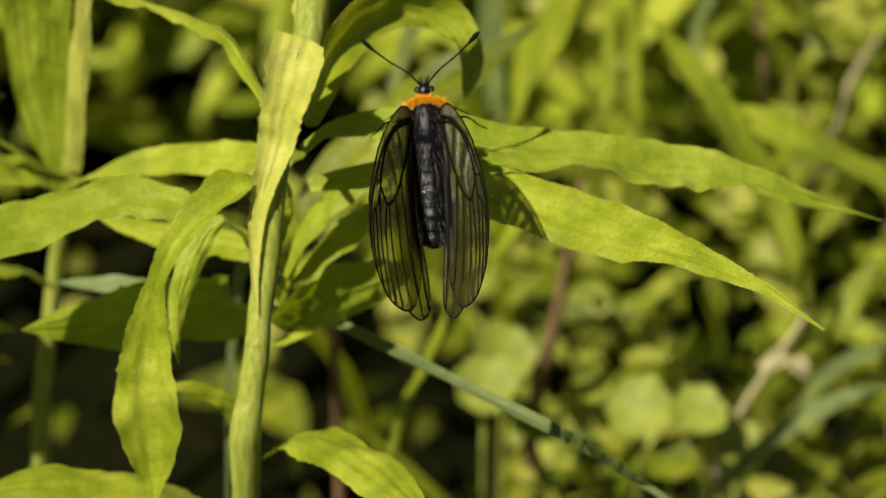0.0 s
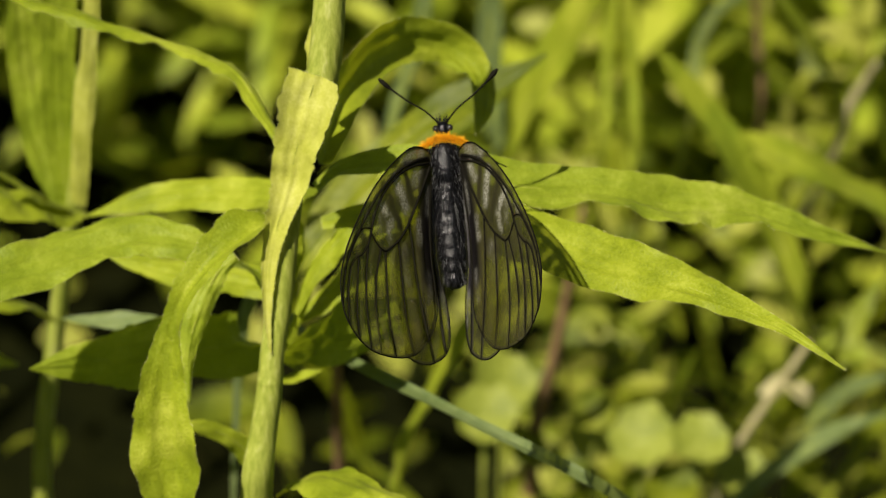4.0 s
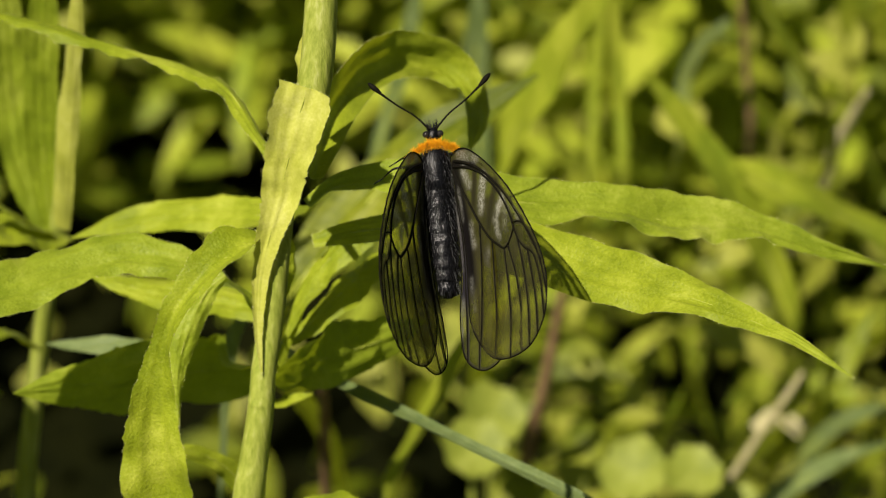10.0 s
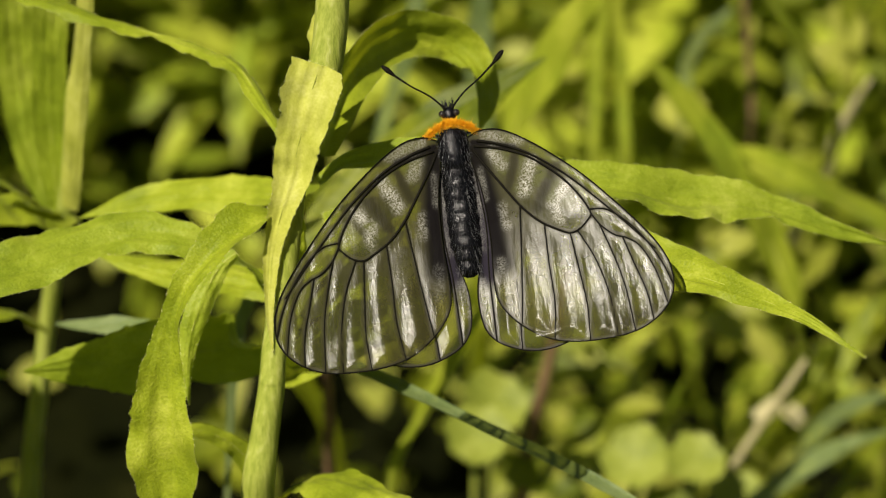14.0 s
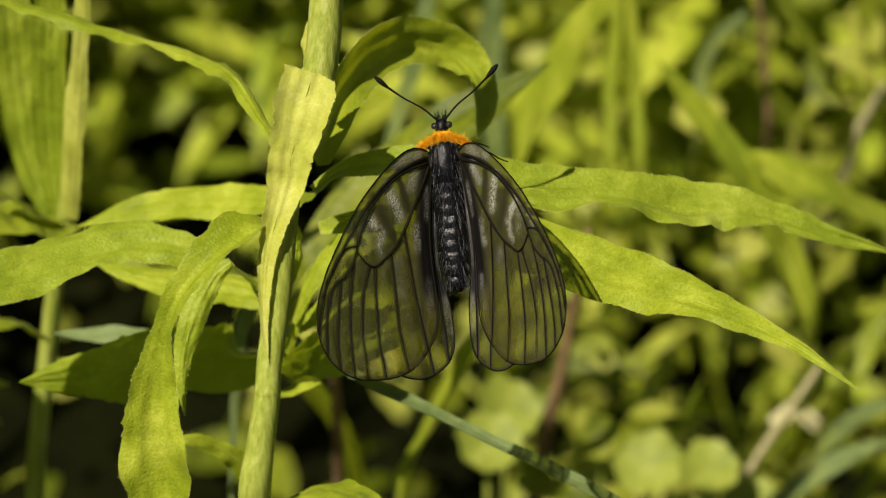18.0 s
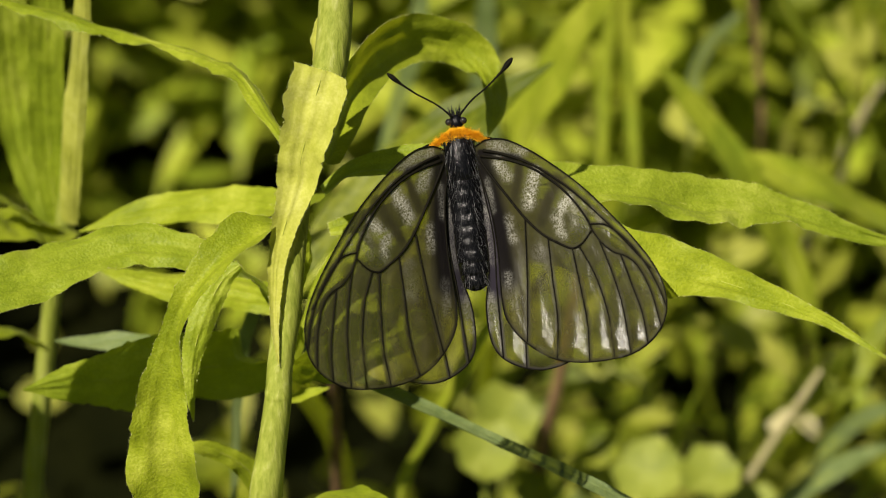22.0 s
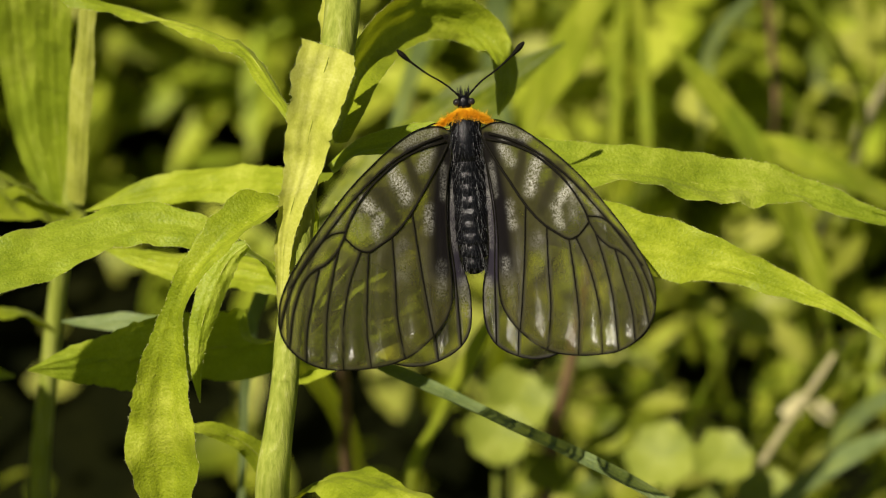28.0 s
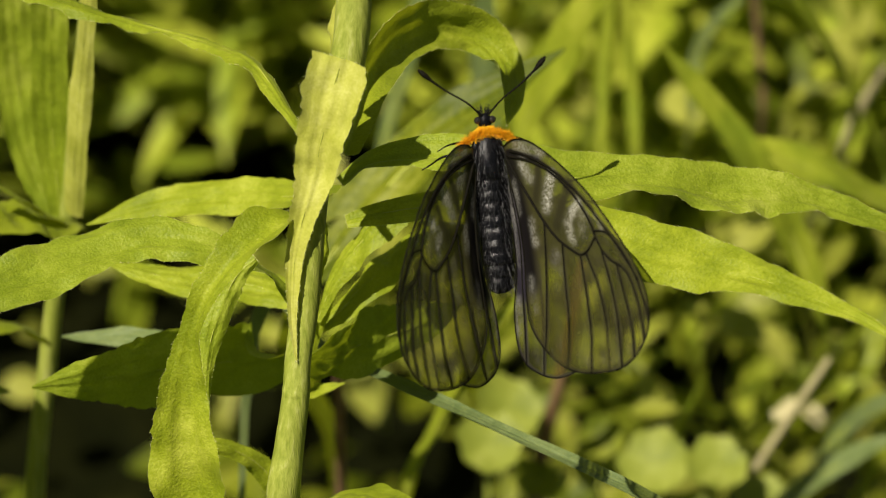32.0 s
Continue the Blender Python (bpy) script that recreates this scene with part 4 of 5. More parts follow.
part('rod', tube([(0.0736, 0.6605, 0.0000), (0.0736, 0.4605, 0.1900), (0.0736, 0.3305, 0.3276), (0.0719, 0.3312, 0.3449), (0.0702, 0.3301, 0.3598), (0.0687, 0.3289, 0.3746)], [0.00039, 0.00039, 0.00079, 0.00085, 0.00077, 0.00057], 40, 10, stalk.location), DRY, stalk)
stalk = thing('stalk', (0.0906, 0.6524, 0.0000), 'pale straw-coloured bent stalk', 'stalk', 'dry stalks')
part('rod', tube([(0.0906, 0.6524, 0.0000), (0.0906, 0.4524, 0.1840), (0.0906, 0.3224, 0.3172), (0.0923, 0.3199, 0.3304), (0.0952, 0.3166, 0.3424), (0.0981, 0.3124, 0.3533)], [0.00053, 0.00053, 0.00105, 0.00130, 0.00116, 0.00051], 40, 10, stalk.location), STRAW, stalk)
far_blade = thing('grass_blade', (0.0777, 0.5523, 0.0000), 'grey-green grass blade slanting back along the view', 'grass', 'tall grass behind')
leaf(far_blade, [(0.0777, 0.5523, 0.0000), (0.0777, 0.3523, 0.1848), (0.0777, 0.2223, 0.3186), (0.0828, 0.2183, 0.3298), (0.0878, 0.2131, 0.3395), (0.0938, 0.2069, 0.3478)], [0.0013, 0.0013, 0.0027, 0.0043, 0.0040, 0.0012], [(-0.2, -0.5, 0.8)], LEAF_BLUE, cup=0.15, teeth=0.0, seed=65, rib=0.0004, nu=40, name='blade')
round_leaf((0.0541, 0.2056, 0.3296), 0.0064, 100, ROUND_LEAF)
round_leaf((0.0422, 0.2136, 0.3235), 0.0072, 101, ROUND_LEAF)
round_leaf((0.0637, 0.2085, 0.3171), 0.0060, 102, ROUND_LEAF)
round_leaf((0.0075, 0.2088, 0.3335), 0.0068, 103, ROUND_LEAF)
round_leaf((0.0113, 0.2208, 0.3327), 0.0072, 104, ROUND_LEAF)
round_leaf((0.0184, 0.2294, 0.3251), 0.0044, 105, LEAF_FAR)
round_leaf((0.0323, 0.2324, 0.3151), 0.0049, 106, LEAF_FAR)
round_leaf((0.0488, 0.2077, 0.3134), 0.0061, 107, LEAF_FAR)
litter((0.0785, 0.2594, 0.2951))


# added weed, never in view; its leaves shade what stands low behind
shading_weed = thing("wild_plant", (-0.128, -0.018, 0.0), "unseen leafy weed added beside the view to cast shade", "plant", "meadow weeds")
part("stem", tube([(0, 0, 0), (-0.004, 0.0, 0.3), (0.002, -0.002, 0.46)], [0.003, 0.0025, 0.0012], 24, 10), STEM, shading_weed)
for k in range(12):
    turn = 1.2 + k * 2.4
    lx, ly, lz = math.cos(turn), math.sin(turn), 0.28 + 0.014 * k
    reach = 0.045 if lx > 0 else 0.07
    leaf(shading_weed, [(-0.128, -0.018, lz), (-0.128 + 0.4 * reach * lx, -0.018 + 0.4 * reach * ly, lz + 0.012), (-0.128 + reach * lx, -0.018 + reach * ly, lz + 0.002)], [0.004, 0.018, 0.0005], [(0.0, -0.1, 1.0)], seed=63 + k, nu=20)

# second added weed outside the picture, put there to darken the hollow
shading_bush = thing("wild_plant", (-0.118, 0.078, 0.0), "unseen bushy weed added beside the view to cast shade", "plant", "meadow weeds")
part("stem", tube([(0, 0, 0), (-0.004, 0.0, 0.3), (0.002, -0.002, 0.49)], [0.003, 0.0025, 0.0012], 24, 10), STEM, shading_bush)
for k in range(34):
    turn = 0.7 + k * 2.4
    lx, ly, lz = math.cos(turn), math.sin(turn), 0.33 + 0.0045 * k
    reach = 0.044 if lx > 0 else 0.06
    leaf(shading_bush, [(-0.118, 0.078, lz), (-0.118 + 0.4 * reach * lx, 0.078 + 0.4 * reach * ly, lz + 0.012), (-0.118 + reach * lx, 0.078 + reach * ly, lz + 0.002)], [0.004, 0.020, 0.0005], [(0.0, -0.1, 1.0)], seed=90 + k, nu=20)

# copies of both plants, added out of view to block the sun from the hollow
rng_weeds = random.Random(21)
for wx, wy in ((-0.20, 0.06), (-0.26, 0.16), (-0.17, 0.20), (-0.33, 0.05), (-0.24, 0.27), (-0.36, 0.24), (-0.19, -0.06), (-0.30, -0.08), (-0.21, 0.40), (-0.27, 0.46), (-0.19, 0.50), (-0.30, 0.38), (-0.24, 0.33), (-0.42, 0.12)):
    copy_thing(weed, pose(wx, wy, 0, rng_weeds.uniform(-6, 6), rng_weeds.uniform(-6, 6), rng_weeds.uniform(0, 360)))
for wx, wy in ((-0.27, 0.22), (-0.36, 0.34), (-0.42, 0.20), (-0.33, 0.12), (-0.18, 0.20)):
    copy_thing(goldenrod, pose(wx, wy, 0, rng_weeds.uniform(-5, 5), rng_weeds.uniform(-5, 5), rng_weeds.uniform(0, 360)))


# ---------------------------------------------------------------- butterfly
def lift_at(x, y):
    """How far the outer part of a wing curls up, in millimetres."""
    return 2.6 * (max(0.0, math.hypot(x, y) - 9) / 26) ** 2


def smear(x, y, marks):
    """The strongest of some soft-edged strokes (x0, y0, x1, y1, radius, amount) at a place."""
    most = 0.0
    for x0, y0, x1, y1, r, amount in marks:
        dx, dy = x1 - x0, y1 - y0
        f = max(0.0, min(1.0, ((x - x0) * dx + (y - y0) * dy) / (dx * dx + dy * dy + 1e-9)))
        d = math.hypot(x - x0 - f * dx, y - y0 - f * dy) / r
        most = max(most, amount * math.exp(-d ** 3))
    return most


# dusty pale spots and dusky bars of the wings, in millimetres from the hinge
FORE_PALE = ((8.7, -4.0, 7.0, -8.0, 0.95, 1.0), (13.2, -8.2, 11.0, -10.4, 0.8, 1.0), (11.0, -10.4, 11.6, -13.0, 0.8, 0.95), (14.4, -9.6, 14.0, -12.2, 1.0, 0.28), (3.4, -1.8, 4.4, -3.8, 0.9, 0.7), (3.7, -9.6, 4.0, -12.6, 0.7, 0.5), (2.6, 0.9, 7.4, -0.7, 0.8, 0.5), (16.5, -10.4, 17.4, -11.8, 0.6, 0.4), (7.6, -14.6, 8.0, -18.5, 1.1, 0.16), (1.3, -4.0, 1.5, -8.0, 0.5, 0.35), (2.4, -17.5, 2.6, -21.5, 0.8, 0.25))
FORE_SMOKE = ((2.0, -2.0, 9.0, -9.0, 5.5, 0.32), (11.8, -5.6, 8.6, -10.8, 1.3, 0.6), (6.6, -2.6, 5.0, -7.0, 1.0, 0.6), (17.4, -14.6, 14.8, -17.4, 1.5, 0.35), (4.6, -13.6, 10.0, -16.0, 1.5, 0.42), (0.6, -1.6, 1.8, -11.0, 2.7, 0.9), (1.8, -11.0, 2.2, -17.5, 2.5, 0.85), (0.8, 0.0, 6.4, -1.6, 0.7, 0.95), (6.4, -1.6, 12.0, -6.0, 0.5, 0.75), (22.2, -17.8, 20.8, -21.0, 1.6, 0.2))
# the last pale stroke is a white sheen painted into the colour
HIND_PALE = ((-0.2, -2.5, 0.2, -9.0, 0.7, 0.4), (0.2, -9.0, 0.3, -15.0, 0.7, 0.22), (-0.7, -20.0, -0.9, -24.0, 0.8, 0.4))
HIND_SMOKE = ((0.0, -2.0, 0.4, -13.0, 3.0, 0.95), (0.4, -13.0, 0.6, -18.6, 2.6, 0.9), (3.0, -8.0, 3.6, -15.0, 2.0, 0.35))


def strip_wing(lead, trail, flip, lines, pale_marks, smoke_marks, veiled):
    """A wing between its leading and trailing edges, both from base to tip, in millimetres."""
    nu, nv = 110, 120
    marks = np.array([q for line in lines for q in curve(line, 120)])
    a, b = curve(lead, nu), curve(trail, nu)
    bm = bmesh.new()
    layer = {key: bm.verts.layers.float.new(key) for key in ("vein_shade", "pale", "smoke", "veil")}
    grid = []
    for i in range(nu + 1):
        row = []
        for j in range(nv + 1):
            f = j / nv
            x, y = a[i] * (1 - f) + b[i] * f
            d = float(np.hypot(marks[:, 0] - x, marks[:, 1] - y).min())
            r = math.hypot(x, y)
            # the membrane bulges between its veins and has long soft folds
            rim = max(0.0, min(1.0, (-y - 21) / 9))
            out = min(1.0, r / 18) ** 2
            z = lift_at(x, y) + (0.11 * out + 0.30 * rim * rim) * min(d, 2.0) ** 1.3 + out * 0.14 * noise.noise((x * 0.85, y * 0.10, flip * 3.1)) + 0.06 * noise.noise((x * 0.5, y * 0.35, flip))
            # one pleat near the rim, which always catches the sun
            tail = max(0.0, min(1.0, (-y - 23.5) / 4.5))
            z += (0.0 if veiled else 0.62) * tail * tail * (3 - 2 * tail) * math.exp(-((x - 17.2 - 0.14 * (-y - 22)) / 0.45) ** 2)
            v = bm.verts.new((flip * x / 1000, y / 1000, z / 1000))
            v[layer["vein_shade"]] = math.exp(-(d / 0.36) ** 2)
            v[layer["pale"]] = smear(x, y, pale_marks)
            v[layer["smoke"]] = smear(x, y, smoke_marks)
            v[layer["veil"]] = min(1.0, f / 0.45) if veiled else 1.0
            row.append(v)
        grid.append(row)
    for i in range(nu):
        for j in range(nv):
            q = (grid[i][j], grid[i + 1][j], grid[i + 1][j + 1], grid[i][j + 1])
            bm.faces.new(q if flip < 0 else q[::-1])
    bmesh.ops.remove_doubles(bm, verts=bm.verts, dist=0.00002)
    return bm


def lathe(rings, sides=20, squash=0.8, uneven=0.0):
    """A body turned about the y axis from (y, radius) pairs."""
    bm = bmesh.new()
    made = []
    for y, r in rings:
        row = []
        for k in range(sides):
            c, d = math.cos(6.2832 * k / sides), math.sin(6.2832 * k / sides)
            q = r * (1 + uneven * noise.noise((c * 2.2, y * 900, d * 2.2)))
            row.append(bm.verts.new((q * c, y, squash * q * d)))
        made.append(row)
    for a, b in zip(made, made[1:]):
        for k in range(sides):
            bm.faces.new((a[k], a[(k + 1) % sides], b[(k + 1) % sides], b[k]))
    bm.faces.new(made[0])
    bm.faces.new(made[-1][::-1])
    bmesh.ops.recalc_face_normals(bm, faces=bm.faces)
    return bm


def butterfly():
    rng = random.Random(11)
    mm = 0.001
    bf = thing("butterfly", (0, 0, 0), "smoky see-through butterfly with black veins and orange collar on a leaf", "butterfly")
    # thorax and abdomen, with its rings
    part("thorax", lathe([(y * mm, r * mm) for y, r in ((3.4, 0.6), (3.0, 1.5), (1.8, 2.1), (0.0, 2.4), (-2.0, 2.4), (-3.4, 2.1), (-4.0, 1.4))], 24, 0.9), CHITIN, bf, "glossy black thorax")
    rings = []
    for k in range(9):
        y0 = -3.2 - k * 1.68
        r = 2.45 if k < 7 else 2.45 * (1.0 - 0.13 * (k - 6))
        rings += [(y0 * mm, r * 0.95 * mm), ((y0 - 0.15) * mm, r * 0.99 * mm), ((y0 - 0.8) * mm, r * 1.02 * mm), ((y0 - 1.3) * mm, r * 0.98 * mm), ((y0 - 1.6) * mm, r * 0.95 * mm)]
    rings.append((-18.9 * mm, 0.5 * mm))
    part("abdomen", lathe(rings, 44, 0.85, 0.07), CHITIN, bf, "glossy black ringed abdomen", (0, 0, -0.3 * mm))
    places = []
    for _ in range(1500):
        y = rng.uniform(-18.6, 3.2)
        r = 2.4 if y > -4 else 2.2 - 0.028 * (-4 - y)
        a = rng.uniform(0, 3.1416)
        places.append(((r * math.cos(a) * mm, y * mm, 0.85 * r * math.sin(a) * mm), (math.cos(a), -0.6, math.sin(a))))
    part("body_hair", hairs(places[:900], 1.3 * mm, 0.03 * mm, rng, (0, -0.9, 0), 0.35), FUR, bf, "fine black hairs", smooth=False)
    part("grey_hair", hairs([p for p in places[1150:] if abs(p[0][0]) > 0.8 * mm], 1.3 * mm, 0.022 * mm, rng, (0, -1.2, 0), 0.35), GREY_FUR, bf, "sparse silvery hairs", smooth=False)
    # orange collar, lying over the shoulders
    part("collar_base", lathe([(y * mm, r * mm) for y, r in ((4.0, 0.7), (3.8, 1.1), (3.4, 1.7), (2.9, 2.0), (2.2, 2.0), (1.9, 1.6))], 20, 0.75), ORANGE, bf, "orange collar")
    places = []
    for _ in range(2600):
        u = max(-1.0, min(1.0, rng.uniform(-1.05, 1.05)))
        y = 3.05 - 1.7 * u * u + rng.gauss(0, 0.28)
        z = 0.2 + 1.55 * (1 - u * u) ** 0.5 - 0.35 * max(0.0, y - 2.6)
        places.append(((3.7 * u * mm, y * mm, z * mm), (0.7 * u, 0.25, 0.8)))
    part("collar", hairs(places, 0.75 * mm, 0.05 * mm, rng, (0, 0.05, 0), 0.5), ORANGE, bf, "fluffy orange hair collar", smooth=False)
    # head with eyes, feelers and palps
    head = part("head", lathe([(y * mm, r * mm) for y, r in ((5.7, 0.3), (5.5, 0.7), (4.9, 0.95), (4.2, 0.95), (3.7, 0.7))], 18, 0.95), CHITIN, bf, "small black head")
    for s in (-1, 1):
        eye = bmesh.new()
        bmesh.ops.create_uvsphere(eye, u_segments=16, v_segments=10, radius=0.52 * mm)
        part("eye", eye, EYE, head, "shiny round eye", (s * 1.0 * mm, 4.75 * mm, 0.35 * mm))
        tuft = hairs([((s * rng.uniform(0.05, 0.7) * mm, 5.4 * mm, rng.uniform(-0.4, 0.6) * mm), (s * 0.3, 1, 0.1)) for _ in range(40)], 1.5 * mm, 0.05 * mm, rng, (0, 0.4, 0), 0.25)
        part("palp", tuft, FUR, head, "black hair tuft", smooth=False)
        line = [(s * 0.45 * mm, 5.4 * mm, 0.6 * mm), (s * 2.4 * mm, 7.3 * mm, 1.5 * mm), (s * 4.9 * mm, 9.0 * mm, 2.2 * mm), (s * 7.0 * mm, 10.7 * mm, 2.6 * mm)]
        ant = part("antenna", tube(line, [0.15 * mm, 0.13 * mm, 0.13 * mm, 0.18 * mm], 40, 8), VEIN, head, "thin black antenna")
        club = [line[-1], (s * 7.5 * mm, 11.2 * mm, 2.65 * mm), (s * 8.1 * mm, 11.8 * mm, 2.7 * mm), (s * 8.7 * mm, 12.4 * mm, 2.7 * mm)]
        part("club", tube(club, [0.18 * mm, 0.32 * mm, 0.40 * mm, 0.16 * mm], 12, 8), VEIN, ant, "thick black club")
    # legs, gripping the leaf
    for s in (-1, 1):
        for (y, kx, ky, fx, fy) in ((1.8, 3.8, 2.0, 5.2, 1.7), (0.2, 5.8, 0.4, 7.6, -0.6), (-1.8, 4.4, -3.4, 6.4, -4.6)):
            leg = tube([(s * 1.6 * mm, y * mm, -1.2 * mm), (s * kx * mm, ky * mm, -0.6 * mm), (s * fx * mm, fy * mm, -2.9 * mm), (s * (fx + 1.2) * mm, (fy - 0.6) * mm, -3.1 * mm)], [0.28 * mm, 0.18 * mm, 0.12 * mm, 0.08 * mm], 18, 6)
            part("leg", leg, CHITIN, bf, "thin black leg")
    # wings: edges and veins in millimetres from the hinge
    lead = [(0.2, 0.9), (1.6, 1.5), (3.4, 1.55), (5.2, 1.1), (8.1, -0.6), (11.8, -3.5), (15.7, -7.1), (19.5, -11.4), (22.9, -15.6), (25.2, -19.0), (26.4, -21.8), (26.7, -23.9)]
    trail = [(0.2, -2.4), (1.1, -7.2), (1.35, -14.0), (1.05, -20.3), (1.4, -23.1), (2.9, -25.6), (5.6, -28.1), (8.6, -29.8), (12.6, -30.7), (17.0, -30.85), (20.5, -30.5), (23.2, -29.4), (25.2, -27.8), (26.4, -25.8), (26.7, -23.9)]
    cell = [(0.6, -0.9), (1.9, -3.2), (4.2, -6.9), (6.3, -10.1), (8.6, -12.6), (11.0, -14.2), (12.9, -15.1), (14.5, -14.6), (16.2, -13.0)]
    veins = [
        lead, trail, cell,
        [(0.9, -0.5), (4.6, -1.5), (8.2, -3.2), (11.0, -5.4), (12.9, -7.3), (14.6, -9.6), (15.7, -11.6), (16.2, -13.0)],
        [(1.4, 0.2), (4.2, -0.7), (8.4, -2.8), (13.2, -6.6), (17.6, -11.2), (21.6, -15.8), (24.6, -19.4)],
        [(6.2, -10.0), (5.7, -14.5), (5.1, -20.0), (4.3, -26.8)],
        [(9.3, -13.2), (9.2, -18.7), (9.3, -24.4), (8.7, -29.7)],
        [(12.8, -15.1), (13.4, -20.6), (13.9, -26.0), (13.7, -30.7)],
        [(13.9, -14.9), (15.9, -19.3), (17.3, -25.0), (17.8, -30.7)],
        [(16.2, -13.0), (17.4, -14.9), (19.2, -16.5), (20.6, -17.1), (22.3, -18.4), (24.2, -22.2), (25.4, -27.4)],
        [(17.1, -14.5), (18.2, -18.0), (19.5, -23.2), (20.3, -30.4)],
        [(20.2, -17.0), (21.3, -20.8), (22.6, -25.2), (23.1, -29.3)],
        [(15.9, -12.2), (18.3, -12.6), (20.6, -14.4), (23.0, -17.3), (25.2, -21.2), (26.5, -24.8)],
    ]
    hind_lead = [(0, -2.0), (4.0, -6.0), (9.5, -12.5), (12.4, -20.0), (12.6, -26.0), (11.2, -30.2)]
    hind_trail = [(0, -3.0), (-0.3, -8.0), (-0.1, -12.0), (-0.4, -16.5), (-1.4, -20.6), (-1.5, -23.8), (-1.0, -26.6), (0.4, -28.6), (3.0, -30.1), (6.0, -30.9), (8.8, -30.8), (11.2, -30.2)]
    hind_veins = [
        hind_trail,
        [(0.5, -4.0), (1.0, -12.0), (0.5, -19.0), (0.4, -28.5)],
        [(1.0, -4.2), (3.4, -12.0), (4.2, -21.0), (3.9, -30.4)],
    ]
    wings = []
    for s in (-1, 1):
        for name, a, b, lines, mat, z, pale, smoke, text in (("forewing", lead, trail, veins, WING, 0.9, FORE_PALE, FORE_SMOKE, "smoky translucent forewing with black veins and pale spots"), ("hindwing", hind_lead, hind_trail, hind_veins, HIND, 0.35, HIND_PALE, HIND_SMOKE, "grey translucent hindwing with dark veins")):
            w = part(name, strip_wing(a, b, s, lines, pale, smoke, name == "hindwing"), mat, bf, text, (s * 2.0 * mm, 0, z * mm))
            for k, line in enumerate(lines):
                fore = name == "forewing"
                thick = [0.20, 0.17, 0.15, 0.11] if fore and k in (2, 3) else [0.22, 0.17, 0.11, 0.08] if fore and k == 4 else [0.09, 0.10, 0.10] if k < 2 else [0.10, 0.085, 0.07]
                pts = [(s * x * mm, y * mm, (0.14 + lift_at(x, y)) * mm) for x, y in line]
                part("vein", tube(pts, [t * mm for t in thick], 48, 6), VEIN, w)
            wings.append((w, s, z))
    return bf, wings


BUTTERFLY, WINGS = butterfly()


